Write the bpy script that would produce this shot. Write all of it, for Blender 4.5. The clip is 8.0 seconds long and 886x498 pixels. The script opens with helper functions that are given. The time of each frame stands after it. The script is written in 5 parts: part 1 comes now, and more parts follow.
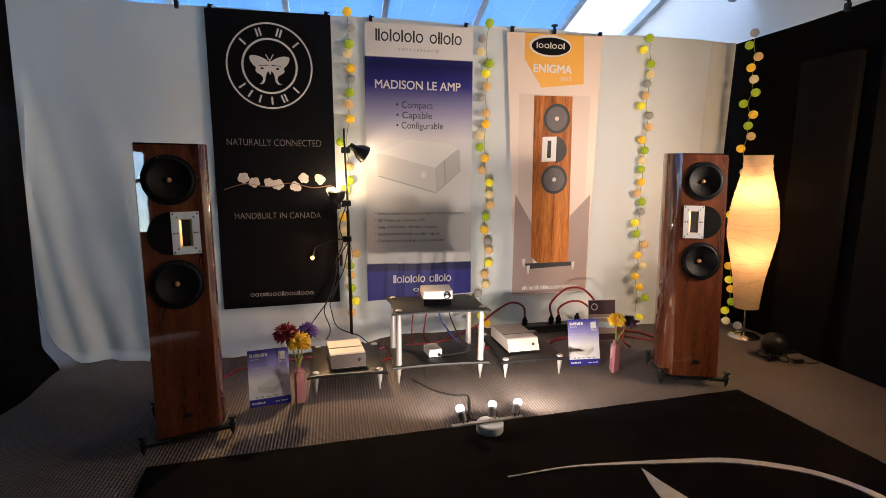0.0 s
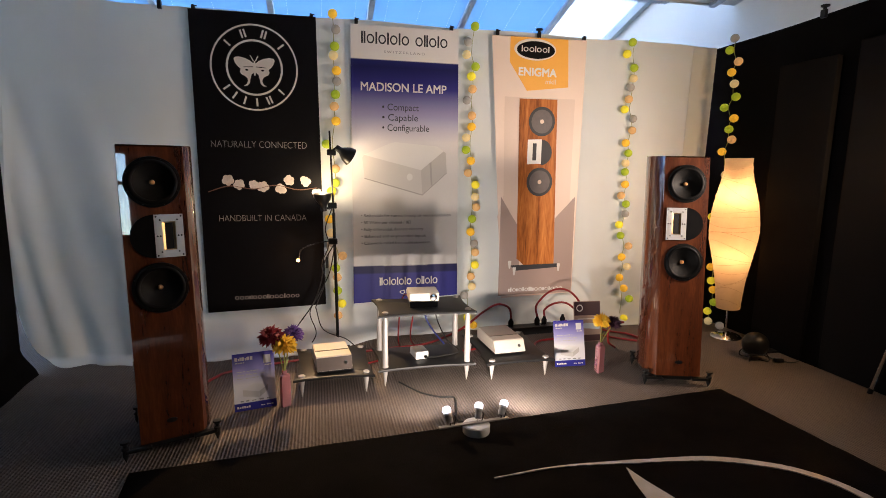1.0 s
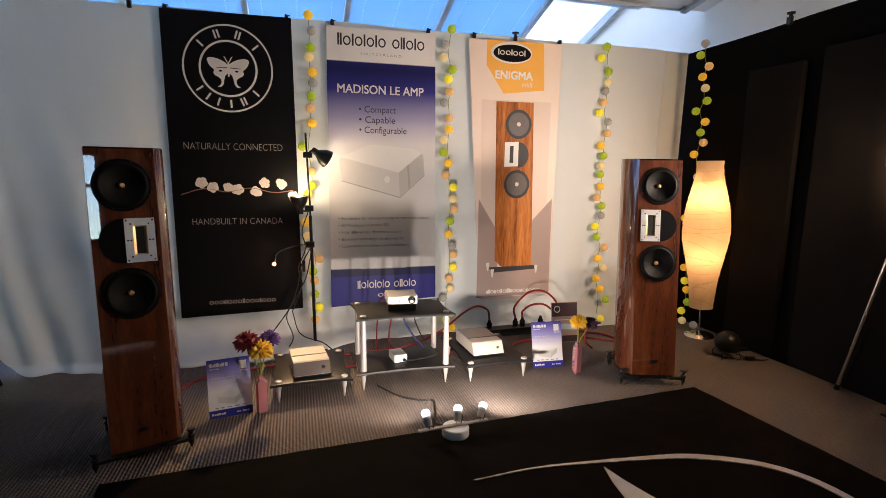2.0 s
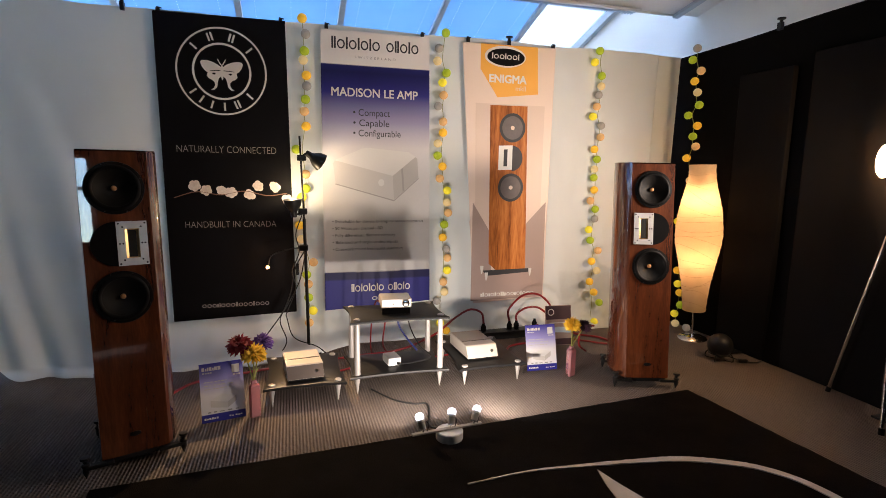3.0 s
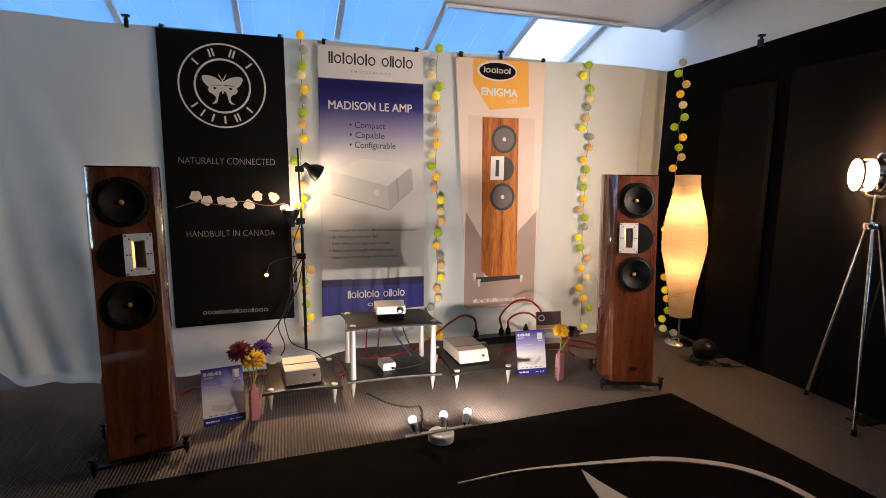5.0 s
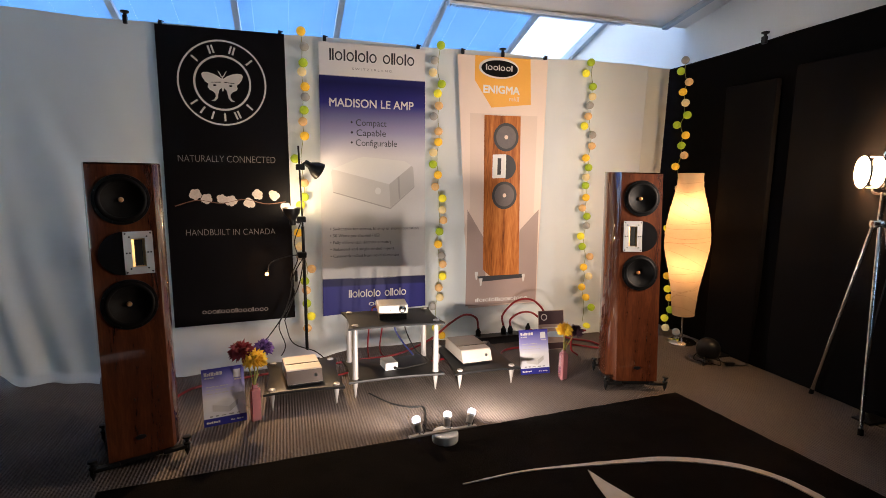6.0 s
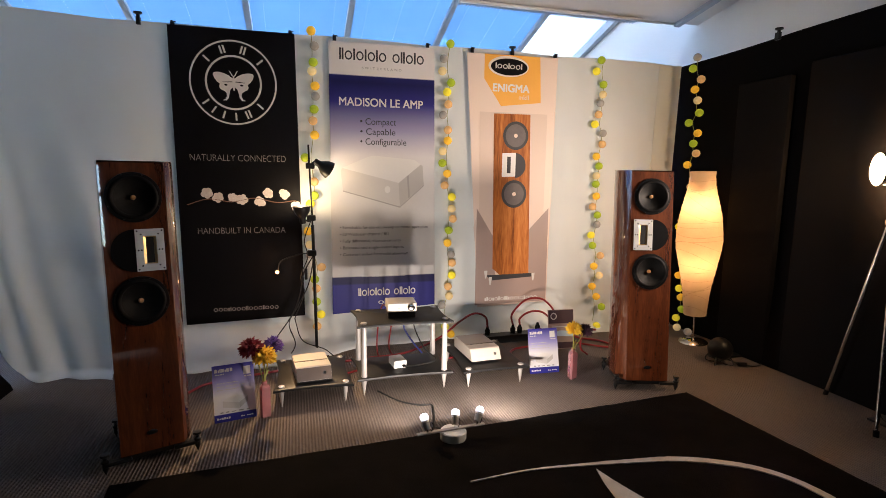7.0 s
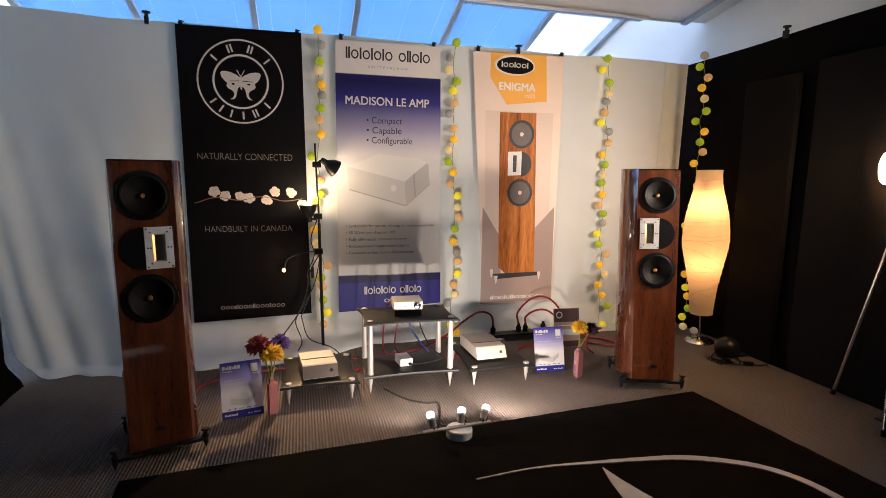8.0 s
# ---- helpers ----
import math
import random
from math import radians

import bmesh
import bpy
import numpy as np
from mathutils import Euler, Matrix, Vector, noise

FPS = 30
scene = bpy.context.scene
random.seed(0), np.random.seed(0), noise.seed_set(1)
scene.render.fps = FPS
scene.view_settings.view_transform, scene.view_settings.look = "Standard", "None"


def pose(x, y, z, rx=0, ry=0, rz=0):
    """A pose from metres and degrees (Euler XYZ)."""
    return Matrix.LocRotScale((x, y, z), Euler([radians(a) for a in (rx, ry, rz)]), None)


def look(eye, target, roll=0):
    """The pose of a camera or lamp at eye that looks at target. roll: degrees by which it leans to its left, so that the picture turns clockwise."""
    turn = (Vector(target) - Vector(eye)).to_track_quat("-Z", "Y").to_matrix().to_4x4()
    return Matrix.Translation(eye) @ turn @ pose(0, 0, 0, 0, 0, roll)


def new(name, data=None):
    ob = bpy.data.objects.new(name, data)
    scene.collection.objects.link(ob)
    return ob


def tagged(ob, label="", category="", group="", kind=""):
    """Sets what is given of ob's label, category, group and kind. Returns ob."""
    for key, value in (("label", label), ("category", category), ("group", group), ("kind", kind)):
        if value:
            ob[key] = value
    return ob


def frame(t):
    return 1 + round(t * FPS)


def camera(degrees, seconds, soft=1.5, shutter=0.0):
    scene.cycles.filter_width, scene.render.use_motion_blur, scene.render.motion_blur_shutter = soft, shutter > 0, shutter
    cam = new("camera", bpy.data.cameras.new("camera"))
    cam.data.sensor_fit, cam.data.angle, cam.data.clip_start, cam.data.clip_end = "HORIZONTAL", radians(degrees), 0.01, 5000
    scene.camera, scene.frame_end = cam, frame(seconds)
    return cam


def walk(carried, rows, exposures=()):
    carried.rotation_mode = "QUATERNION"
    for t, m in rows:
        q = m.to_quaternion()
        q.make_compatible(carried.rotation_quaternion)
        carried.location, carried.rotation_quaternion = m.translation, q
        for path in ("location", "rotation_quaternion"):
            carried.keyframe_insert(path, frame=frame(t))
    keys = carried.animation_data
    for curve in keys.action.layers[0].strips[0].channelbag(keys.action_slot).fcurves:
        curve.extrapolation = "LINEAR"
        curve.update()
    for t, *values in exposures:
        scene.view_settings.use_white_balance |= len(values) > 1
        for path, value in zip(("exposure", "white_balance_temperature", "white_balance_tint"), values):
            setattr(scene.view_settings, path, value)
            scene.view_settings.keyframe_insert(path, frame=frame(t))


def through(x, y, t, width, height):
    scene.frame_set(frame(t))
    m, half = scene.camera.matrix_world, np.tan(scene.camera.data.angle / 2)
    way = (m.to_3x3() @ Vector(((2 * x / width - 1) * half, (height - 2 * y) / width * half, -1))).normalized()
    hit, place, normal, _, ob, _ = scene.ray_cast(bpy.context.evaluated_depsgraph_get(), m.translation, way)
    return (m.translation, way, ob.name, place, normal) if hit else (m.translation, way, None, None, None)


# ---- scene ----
cam = camera(80.6, 8.0, 0.6)
PATH = [
    (0, (-3.157, -3.851, 1.292), (-2.751, -1.92, 0.962), 0.7),
    (0.5, (-3.154, -3.856, 1.295), (-2.738, -1.928, 0.968), 0.7),
    (1, (-3.158, -3.858, 1.293), (-2.701, -1.938, 0.972), 0.8),
    (1.5, (-3.157, -3.855, 1.295), (-2.651, -1.947, 0.978), 0.8),
    (3, (-3.153, -3.857, 1.296), (-2.595, -1.96, 0.996), 0.9),
    (3.5, (-3.155, -3.859, 1.295), (-2.594, -1.962, 1.001), 0.9),
    (4, (-3.144, -3.891, 1.327), (-2.584, -1.993, 1.035), 0.9),
    (4.5, (-3.148, -3.987, 1.349), (-2.585, -2.089, 1.062), 0.9),
    (6, (-3.181, -3.938, 1.332), (-2.604, -2.044, 1.046), 0.9),
    (6.5, (-3.174, -3.95, 1.326), (-2.615, -2.051, 1.042), 0.9),
    (7, (-3.168, -3.944, 1.321), (-2.632, -2.039, 1.035), 0.8),
    (7.5, (-3.172, -3.945, 1.318), (-2.648, -2.037, 1.031), 0.8),
    (8, (-3.177, -3.95, 1.32), (-2.659, -2.04, 1.029), 0.8),
]
walk(cam, [(t, look(eye, target, roll)) for t, eye, target, roll in PATH], [(0.0, 2.53, 5950, 10), (8.0, 2.53, 5950, 10)])

# ---- light ----
world = bpy.data.worlds.new("sky")
scene.world = world
world.use_nodes = True
sky = world.node_tree.nodes.new("ShaderNodeTexSky")
sky.sky_type = "NISHITA"
sky.sun_disc = False
sky.sun_elevation, sky.sun_rotation = radians(48), radians(200)
sky.air_density, sky.dust_density, sky.ozone_density = 1.3, 0.4, 1.2
world.node_tree.links.new(sky.outputs[0], world.node_tree.nodes["Background"].inputs[0])
world.node_tree.nodes["Background"].inputs[1].default_value = 0.15


def lamp(name, kind, energy, colour, m, size=0.02, spot=60, blend=0.5):
    data = bpy.data.lights.new(name, kind)
    data.energy, data.color = energy, colour
    if kind == "SUN":
        data.angle = size
    else:
        data.shadow_soft_size = size
    if kind == "SPOT":
        data.spot_size, data.spot_blend = radians(spot), blend
    ob = new(name, data)
    ob.matrix_world = m
    return ob


lamp("sun", "SUN", 1.0, (1.0, 0.97, 0.92), look((-2, -6, 9), (-2.6, 0, 0)), radians(12))

WARM = (1.0, 0.72, 0.46)
AMBER = (1.0, 0.48, 0.18)


# ---- materials ----
def mat(name, a, b=None, rough=0.6, metal=0.0, scale=6.0, fine=90.0, bump=0.1, stretch=(1, 1, 1), coat=0.0, spread=0.5, glow=0.0, clear=0.0, sheen=0.0, gloss=0.5):
    """A two-scale mottled surface between colours a and b."""
    m = bpy.data.materials.new(name)
    m.use_nodes = True
    nt = m.node_tree
    p = nt.nodes["Principled BSDF"]
    b = b or tuple(c * 0.8 for c in a)
    tc = nt.nodes.new("ShaderNodeTexCoord")
    mp = nt.nodes.new("ShaderNodeMapping")
    mp.inputs["Scale"].default_value = stretch
    nt.links.new(tc.outputs["Object"], mp.inputs[0])
    n1, n2 = nt.nodes.new("ShaderNodeTexNoise"), nt.nodes.new("ShaderNodeTexNoise")
    n1.inputs["Scale"].default_value, n2.inputs["Scale"].default_value = scale, fine
    n1.inputs["Detail"].default_value, n2.inputs["Detail"].default_value = 5, 3
    add = nt.nodes.new("ShaderNodeMix")
    add.inputs[0].default_value = 0.4
    for n, k in ((n1, 2), (n2, 3)):
        nt.links.new(mp.outputs[0], n.inputs["Vector"])
        nt.links.new(n.outputs["Fac"], add.inputs[k])
    ramp = nt.nodes.new("ShaderNodeValToRGB")
    ramp.color_ramp.elements[0].position, ramp.color_ramp.elements[1].position = 0.5 - spread / 2, 0.5 + spread / 2
    ramp.color_ramp.elements[0].color, ramp.color_ramp.elements[1].color = (*b, 1), (*a, 1)
    nt.links.new(add.outputs[0], ramp.inputs[0])
    nt.links.new(ramp.outputs[0], p.inputs["Base Color"])
    p.inputs["Roughness"].default_value, p.inputs["Metallic"].default_value = rough, metal
    p.inputs["Coat Weight"].default_value, p.inputs["Coat Roughness"].default_value = coat, 0.04
    p.inputs["Sheen Weight"].default_value = sheen
    p.inputs["Specular IOR Level"].default_value = gloss
    p.inputs["Transmission Weight"].default_value = clear
    if glow:
        nt.links.new(ramp.outputs[0], p.inputs["Emission Color"])
        p.inputs["Emission Strength"].default_value = glow
    if bump:
        bp = nt.nodes.new("ShaderNodeBump")
        bp.inputs["Strength"].default_value, bp.inputs["Distance"].default_value = bump, 0.004
        nt.links.new(add.outputs[0], bp.inputs["Height"])
        nt.links.new(bp.outputs[0], p.inputs["Normal"])
    return m


def thin_cloth(name, a, b, through=0.5, scale=6.0, fine=200.0, bump=0.1):
    """Cloth or paper that lets some light through."""
    m = mat(name, a, b, 0.9, scale=scale, fine=fine, bump=bump)
    nt = m.node_tree
    p = nt.nodes["Principled BSDF"]
    tr, mx = nt.nodes.new("ShaderNodeBsdfTranslucent"), nt.nodes.new("ShaderNodeMixShader")
    nt.links.new(p.inputs["Base Color"].links[0].from_socket, tr.inputs[0])
    mx.inputs[0].default_value = through
    nt.links.new(p.outputs[0], mx.inputs[1])
    nt.links.new(tr.outputs[0], mx.inputs[2])
    nt.links.new(mx.outputs[0], nt.nodes["Material Output"].inputs[0])
    return m


def glowing(name, colour, strength):
    m = bpy.data.materials.new(name)
    m.use_nodes = True
    p = m.node_tree.nodes["Principled BSDF"]
    p.inputs["Base Color"].default_value = (*colour, 1)
    p.inputs["Emission Color"].default_value, p.inputs["Emission Strength"].default_value = (*colour, 1), strength
    return m


def wood(name, dark, mid, pale, coat=1.0, rough=0.35, scale=1.0):
    """Upright walnut veneer with figured streaks."""
    m = bpy.data.materials.new(name)
    m.use_nodes = True
    nt = m.node_tree
    p = nt.nodes["Principled BSDF"]
    tc, mp = nt.nodes.new("ShaderNodeTexCoord"), nt.nodes.new("ShaderNodeMapping")
    mp.inputs["Scale"].default_value = (14 * scale, 14 * scale, 1.1 * scale)
    nt.links.new(tc.outputs["Object"], mp.inputs[0])
    n1, n2 = nt.nodes.new("ShaderNodeTexNoise"), nt.nodes.new("ShaderNodeTexNoise")
    n1.inputs["Scale"].default_value, n1.inputs["Detail"].default_value, n1.inputs["Distortion"].default_value = 1.2, 5, 0.9
    n2.inputs["Scale"].default_value, n2.inputs["Detail"].default_value = 14, 4
    add = nt.nodes.new("ShaderNodeMix")
    add.inputs[0].default_value = 0.35
    for n, k in ((n1, 2), (n2, 3)):
        nt.links.new(mp.outputs[0], n.inputs["Vector"])
        nt.links.new(n.outputs["Fac"], add.inputs[k])
    ramp = nt.nodes.new("ShaderNodeValToRGB")
    e = ramp.color_ramp.elements
    e[0].position, e[0].color = 0.3, (*dark, 1)
    e[1].position, e[1].color = 0.7, (*pale, 1)
    k = e.new(0.5)
    k.color = (*mid, 1)
    nt.links.new(add.outputs[0], ramp.inputs[0])
    nt.links.new(ramp.outputs[0], p.inputs["Base Color"])
    p.inputs["Roughness"].default_value, p.inputs["Coat Weight"].default_value, p.inputs["Coat Roughness"].default_value = rough, coat, 0.012
    p.inputs["Coat IOR"].default_value, p.inputs["Specular IOR Level"].default_value = 2.0, 0.15
    return m


def ribbed_carpet():
    m = mat("ribbed_carpet", (0.17, 0.135, 0.115), (0.105, 0.083, 0.071), 0.95, scale=1.5, fine=160, bump=0.3)
    nt = m.node_tree
    p = nt.nodes["Principled BSDF"]
    tc, w = nt.nodes.new("ShaderNodeTexCoord"), nt.nodes.new("ShaderNodeTexWave")
    w.wave_type, w.bands_direction = "BANDS", "X"
    w.inputs["Scale"].default_value, w.inputs["Distortion"].default_value = 20.0, 1.6
    w.inputs["Detail"].default_value, w.inputs["Detail Scale"].default_value = 2, 6
    w2 = nt.nodes.new("ShaderNodeTexWave")
    w2.wave_type, w2.bands_direction = "BANDS", "Y"
    w2.inputs["Scale"].default_value, w2.inputs["Distortion"].default_value = 30, 3.5
    low = nt.nodes.new("ShaderNodeMath")
    low.operation = "MULTIPLY_ADD"
    low.inputs[1].default_value = 0.5
    for n in (w, w2):
        nt.links.new(tc.outputs["Object"], n.inputs["Vector"])
    nt.links.new(w2.outputs["Fac"], low.inputs[0])
    nt.links.new(w.outputs["Fac"], low.inputs[2])
    old = p.inputs["Base Color"].links[0].from_socket
    dark = nt.nodes.new("ShaderNodeMix")
    dark.data_type, dark.blend_type = "RGBA", "MULTIPLY"
    dark.inputs[0].default_value = 1.0
    ramp = nt.nodes.new("ShaderNodeValToRGB")
    ramp.color_ramp.elements[0].position, ramp.color_ramp.elements[0].color = 0.2, (0.66, 0.66, 0.66, 1)
    ramp.color_ramp.elements[1].position = 0.8
    nt.links.new(low.outputs[0], ramp.inputs[0])
    nt.links.new(old, dark.inputs[6])
    nt.links.new(ramp.outputs[0], dark.inputs[7])
    nt.links.new(dark.outputs[2], p.inputs["Base Color"])
    bp = nt.nodes.new("ShaderNodeBump")
    bp.inputs["Strength"].default_value, bp.inputs["Distance"].default_value = 0.7, 0.006
    nt.links.new(low.outputs[0], bp.inputs["Height"])
    nt.links.new(p.inputs["Normal"].links[0].from_socket, bp.inputs["Normal"])
    nt.links.new(bp.outputs[0], p.inputs["Normal"])
    return m


def graded(name, stops, low, high, rough=0.45):
    """A printed sheet whose ink runs from one colour to the next up its height."""
    m = mat(name, (1, 1, 1), (0.94, 0.94, 0.94), rough, scale=3, fine=60, bump=0.03, gloss=0.2)
    nt = m.node_tree
    p = nt.nodes["Principled BSDF"]
    tc, sp, mr = nt.nodes.new("ShaderNodeTexCoord"), nt.nodes.new("ShaderNodeSeparateXYZ"), nt.nodes.new("ShaderNodeMapRange")
    nt.links.new(tc.outputs["Object"], sp.inputs[0])
    nt.links.new(sp.outputs[2], mr.inputs[0])
    mr.inputs[1].default_value, mr.inputs[2].default_value = low, high
    ramp = nt.nodes.new("ShaderNodeValToRGB")
    e = ramp.color_ramp.elements
    e[0].position, e[0].color = stops[0][0], (*stops[0][1], 1)
    e[1].position, e[1].color = stops[-1][0], (*stops[-1][1], 1)
    for at, c in stops[1:-1]:
        k = e.new(at)
        k.color = (*c, 1)
    nt.links.new(mr.outputs[0], ramp.inputs[0])
    mul = nt.nodes.new("ShaderNodeMix")
    mul.data_type, mul.blend_type = "RGBA", "MULTIPLY"
    mul.inputs[0].default_value = 1
    nt.links.new(p.inputs["Base Color"].links[0].from_socket, mul.inputs[6])
    nt.links.new(ramp.outputs[0], mul.inputs[7])
    nt.links.new(mul.outputs[2], p.inputs["Base Color"])
    return m


M = {
    "carpet": ribbed_carpet(),
    "rug": mat("black_rug", (0.0062, 0.0046, 0.0044), (0.0007, 0.0006, 0.0006), 1.0, scale=7, fine=260, bump=1.0, spread=0.35, gloss=0.05),
    "rug_white": mat("rug_white", (0.62, 0.58, 0.53), (0.45, 0.42, 0.38), 1.0, scale=20, fine=400, bump=0.9),
    "curtain": thin_cloth("white_curtain", (0.8, 0.82, 0.79), (0.74, 0.76, 0.73), 0.3, 2.5, 300, 0.12),
    "black_cloth": mat("black_cloth", (0.0026, 0.0023, 0.0026), (0.0015, 0.0014, 0.0015), 0.95, scale=3, fine=350, bump=0.3, gloss=0.08),
    "black_felt": mat("black_felt", (0.0052, 0.0049, 0.0056), (0.0034, 0.0032, 0.0037), 0.9, scale=5, fine=300, bump=0.3, gloss=0.1),
    "wall": mat("white_plaster", (0.84, 0.84, 0.83), (0.78, 0.78, 0.77), 0.9, scale=2, fine=80, bump=0.15),
    "blind": thin_cloth("roof_blind", (0.33, 0.49, 0.68), (0.28, 0.44, 0.64), 0.75, 2, 250, 0.1),
    "mullion": mat("painted_steel", (0.5, 0.56, 0.63), (0.42, 0.48, 0.55), 0.5, scale=4, fine=60),
    "walnut": wood("walnut", (0.045, 0.0105, 0.0034), (0.092, 0.023, 0.0066), (0.16, 0.047, 0.0135), 1.0, 0.5, 0.75),
    "print_wood": wood("printed_wood", (0.1, 0.026, 0.006), (0.42, 0.14, 0.03), (0.66, 0.28, 0.075), 0.0, 0.5, 0.8),
    "black": mat("black_lacquer", (0.009, 0.009, 0.0095), (0.006, 0.006, 0.006), 0.38, scale=8, bump=0.04, gloss=0.3),
    "rubber": mat("black_rubber", (0.005, 0.005, 0.005), (0.003, 0.003, 0.003), 0.5, scale=30, bump=0.05, gloss=0.12),
    "cone": mat("paper_cone", (0.007, 0.0065, 0.0065), (0.004, 0.004, 0.004), 0.6, scale=40, fine=200, bump=0.15, gloss=0.15),
    "hole": mat("dark_void", (0.004, 0.004, 0.004), (0.003, 0.003, 0.003), 0.8, bump=0),
    "copper": mat("copper_plug", (0.85, 0.42, 0.16), (0.75, 0.36, 0.13), 0.35, 0.4, bump=0),
    "alu": mat("brushed_aluminium", (0.66, 0.65, 0.64), (0.58, 0.57, 0.56), 0.42, 0.25, scale=10, fine=300, bump=0.03, stretch=(1, 1, 12)),
    "silver_paint": mat("silver_paint", (0.6, 0.54, 0.47), (0.53, 0.48, 0.41), 0.4, 0.3, scale=10, fine=260, bump=0.05),
    "silver_top": mat("silver_lid", (0.40, 0.345, 0.29), (0.34, 0.295, 0.25), 0.42, 0.4, scale=10, fine=260, bump=0.05),
    "front_dark": mat("dark_front", (0.17, 0.135, 0.115), (0.13, 0.105, 0.09), 0.45, 0.3, scale=10, fine=260, bump=0.05),
    "chrome": mat("chrome", (0.8, 0.8, 0.8), (0.72, 0.72, 0.72), 0.18, 1.0, bump=0),
    "leg": mat("satin_leg", (0.42, 0.4, 0.385), (0.36, 0.345, 0.33), 0.4, 0.2, bump=0.02),
    "shelf": mat("black_shelf", (0.014, 0.014, 0.015), (0.009, 0.009, 0.009), 0.42, scale=10, fine=200, bump=0.08, gloss=0.25),
    "white_plastic": mat("white_plastic", (0.8, 0.8, 0.78), (0.72, 0.72, 0.7), 0.4, bump=0.02),
    "paper": thin_cloth("rice_paper", (0.66, 0.57, 0.43), (0.55, 0.46, 0.33), 0.55, 9, 120, 0.5),
    "wire": mat("thin_wire", (0.42, 0.33, 0.22), None, 0.6, bump=0),
    "cable": mat("black_cable", (0.012, 0.012, 0.012), None, 0.5, bump=0),
    "red_cable": mat("red_cable", (0.24, 0.01, 0.012), (0.15, 0.007, 0.009), 0.4, scale=200, bump=0.2),
    "blue_cable": mat("blue_cable", (0.02, 0.03, 0.16), None, 0.4, bump=0),
    "pink_glass": mat("pink_glass", (0.88, 0.46, 0.49), (0.82, 0.38, 0.42), 0.08, bump=0.03, clear=0.65),
    "stem": mat("flower_stem", (0.28, 0.3, 0.06), (0.2, 0.2, 0.04), 0.6, bump=0.05),
    "petal_red": mat("red_petal", (0.28, 0.01, 0.018), (0.13, 0.005, 0.01), 0.7, scale=60),
    "petal_yellow": mat("yellow_petal", (0.9, 0.6, 0.03), (0.72, 0.42, 0.015), 0.7, scale=60),
    "petal_purple": mat("purple_petal", (0.14, 0.06, 0.3), (0.08, 0.03, 0.17), 0.7, scale=60),
    "petal_dark": mat("plum_petal", (0.06, 0.012, 0.04), (0.025, 0.008, 0.02), 0.7, scale=60),
    "ink_black": mat("black_print", (0.0036, 0.0031, 0.0042), (0.0028, 0.0025, 0.0034), 0.6, scale=3, bump=0.02, gloss=0.1),
    "ink_white": mat("white_print", (0.72, 0.68, 0.64), (0.66, 0.62, 0.58), 0.6, bump=0),
    "ink_grey": mat("grey_print", (0.3, 0.29, 0.28), (0.27, 0.26, 0.25), 0.6, bump=0),
    "ink_grey2": mat("mid_grey_print", (0.42, 0.4, 0.375), (0.38, 0.365, 0.34), 0.5, bump=0),
    "ink_cone": mat("cone_print", (0.12, 0.1, 0.1), (0.08, 0.07, 0.07), 0.5, scale=30, bump=0),
    "ink_dim": mat("dim_print", (0.27, 0.24, 0.22), (0.24, 0.21, 0.2), 0.6, bump=0),
    "ink_text": mat("dark_text", (0.03, 0.03, 0.035), None, 0.6, bump=0),
    "ink_pale": mat("pale_print", (0.63, 0.61, 0.575), (0.59, 0.57, 0.54), 0.5, bump=0),
    "ink_pale2": mat("shaded_print", (0.54, 0.52, 0.485), (0.5, 0.48, 0.45), 0.5, bump=0),
    "ink_pale3": mat("light_print", (0.75, 0.74, 0.71), (0.71, 0.7, 0.67), 0.5, bump=0),
    "ink_blue": mat("blue_print", (0.035, 0.04, 0.26), (0.03, 0.035, 0.22), 0.45, bump=0),
    "ink_yellow": mat("yellow_print", (0.85, 0.43, 0.06), (0.8, 0.4, 0.05), 0.5, bump=0),
    "ink_cream": mat("cream_print", (0.76, 0.63, 0.54), (0.72, 0.59, 0.5), 0.5, scale=1, bump=0.02),
    "ink_mauve": mat("mauve_print", (0.36, 0.27, 0.24), (0.31, 0.23, 0.2), 0.5, scale=2, bump=0.02),
    "ink_beige": mat("beige_print", (0.68, 0.55, 0.465), (0.63, 0.51, 0.43), 0.5, scale=2, bump=0.02),
    "cotton": mat("cotton_print", (0.72, 0.65, 0.6), (0.5, 0.4, 0.35), 0.6, scale=40, bump=0),
    "twig": mat("twig_print", (0.2, 0.1, 0.06), (0.13, 0.06, 0.04), 0.6, bump=0),
    "plum_card": mat("plum_card", (0.05, 0.02, 0.03), (0.04, 0.016, 0.024), 0.5, bump=0),
    "bulb": glowing("lit_bulb", (0.95, 0.9, 0.97), 0.26),
    "bulb_warm": glowing("lit_filament", (1.0, 0.5, 0.15), 0.45),
    "lens_glow": glowing("lit_lens", (1.0, 0.6, 0.28), 36.0),
    # Pale colour for the dots that imitate light through holes in the blinds.
    "hole_dot": thin_cloth("blind_hole_dot", (0.95, 0.96, 0.98), (0.9, 0.92, 0.95), 0.9),
    # Gold tint that puts a lamp's reflection into the tweeter throat.
    "throat_gold": mat("gold_reflect_throat", (0.75, 0.5, 0.22), (0.68, 0.44, 0.19), 0.3, 1.0, bump=0),
    "pale_blue": mat("pale_blue_print", (0.5, 0.62, 0.72), (0.45, 0.57, 0.68), 0.5, bump=0),
    "glass": mat("clear_glass", (0.98, 0.98, 0.98), (0.97, 0.97, 0.97), 0.02, bump=0, clear=1.0),
}
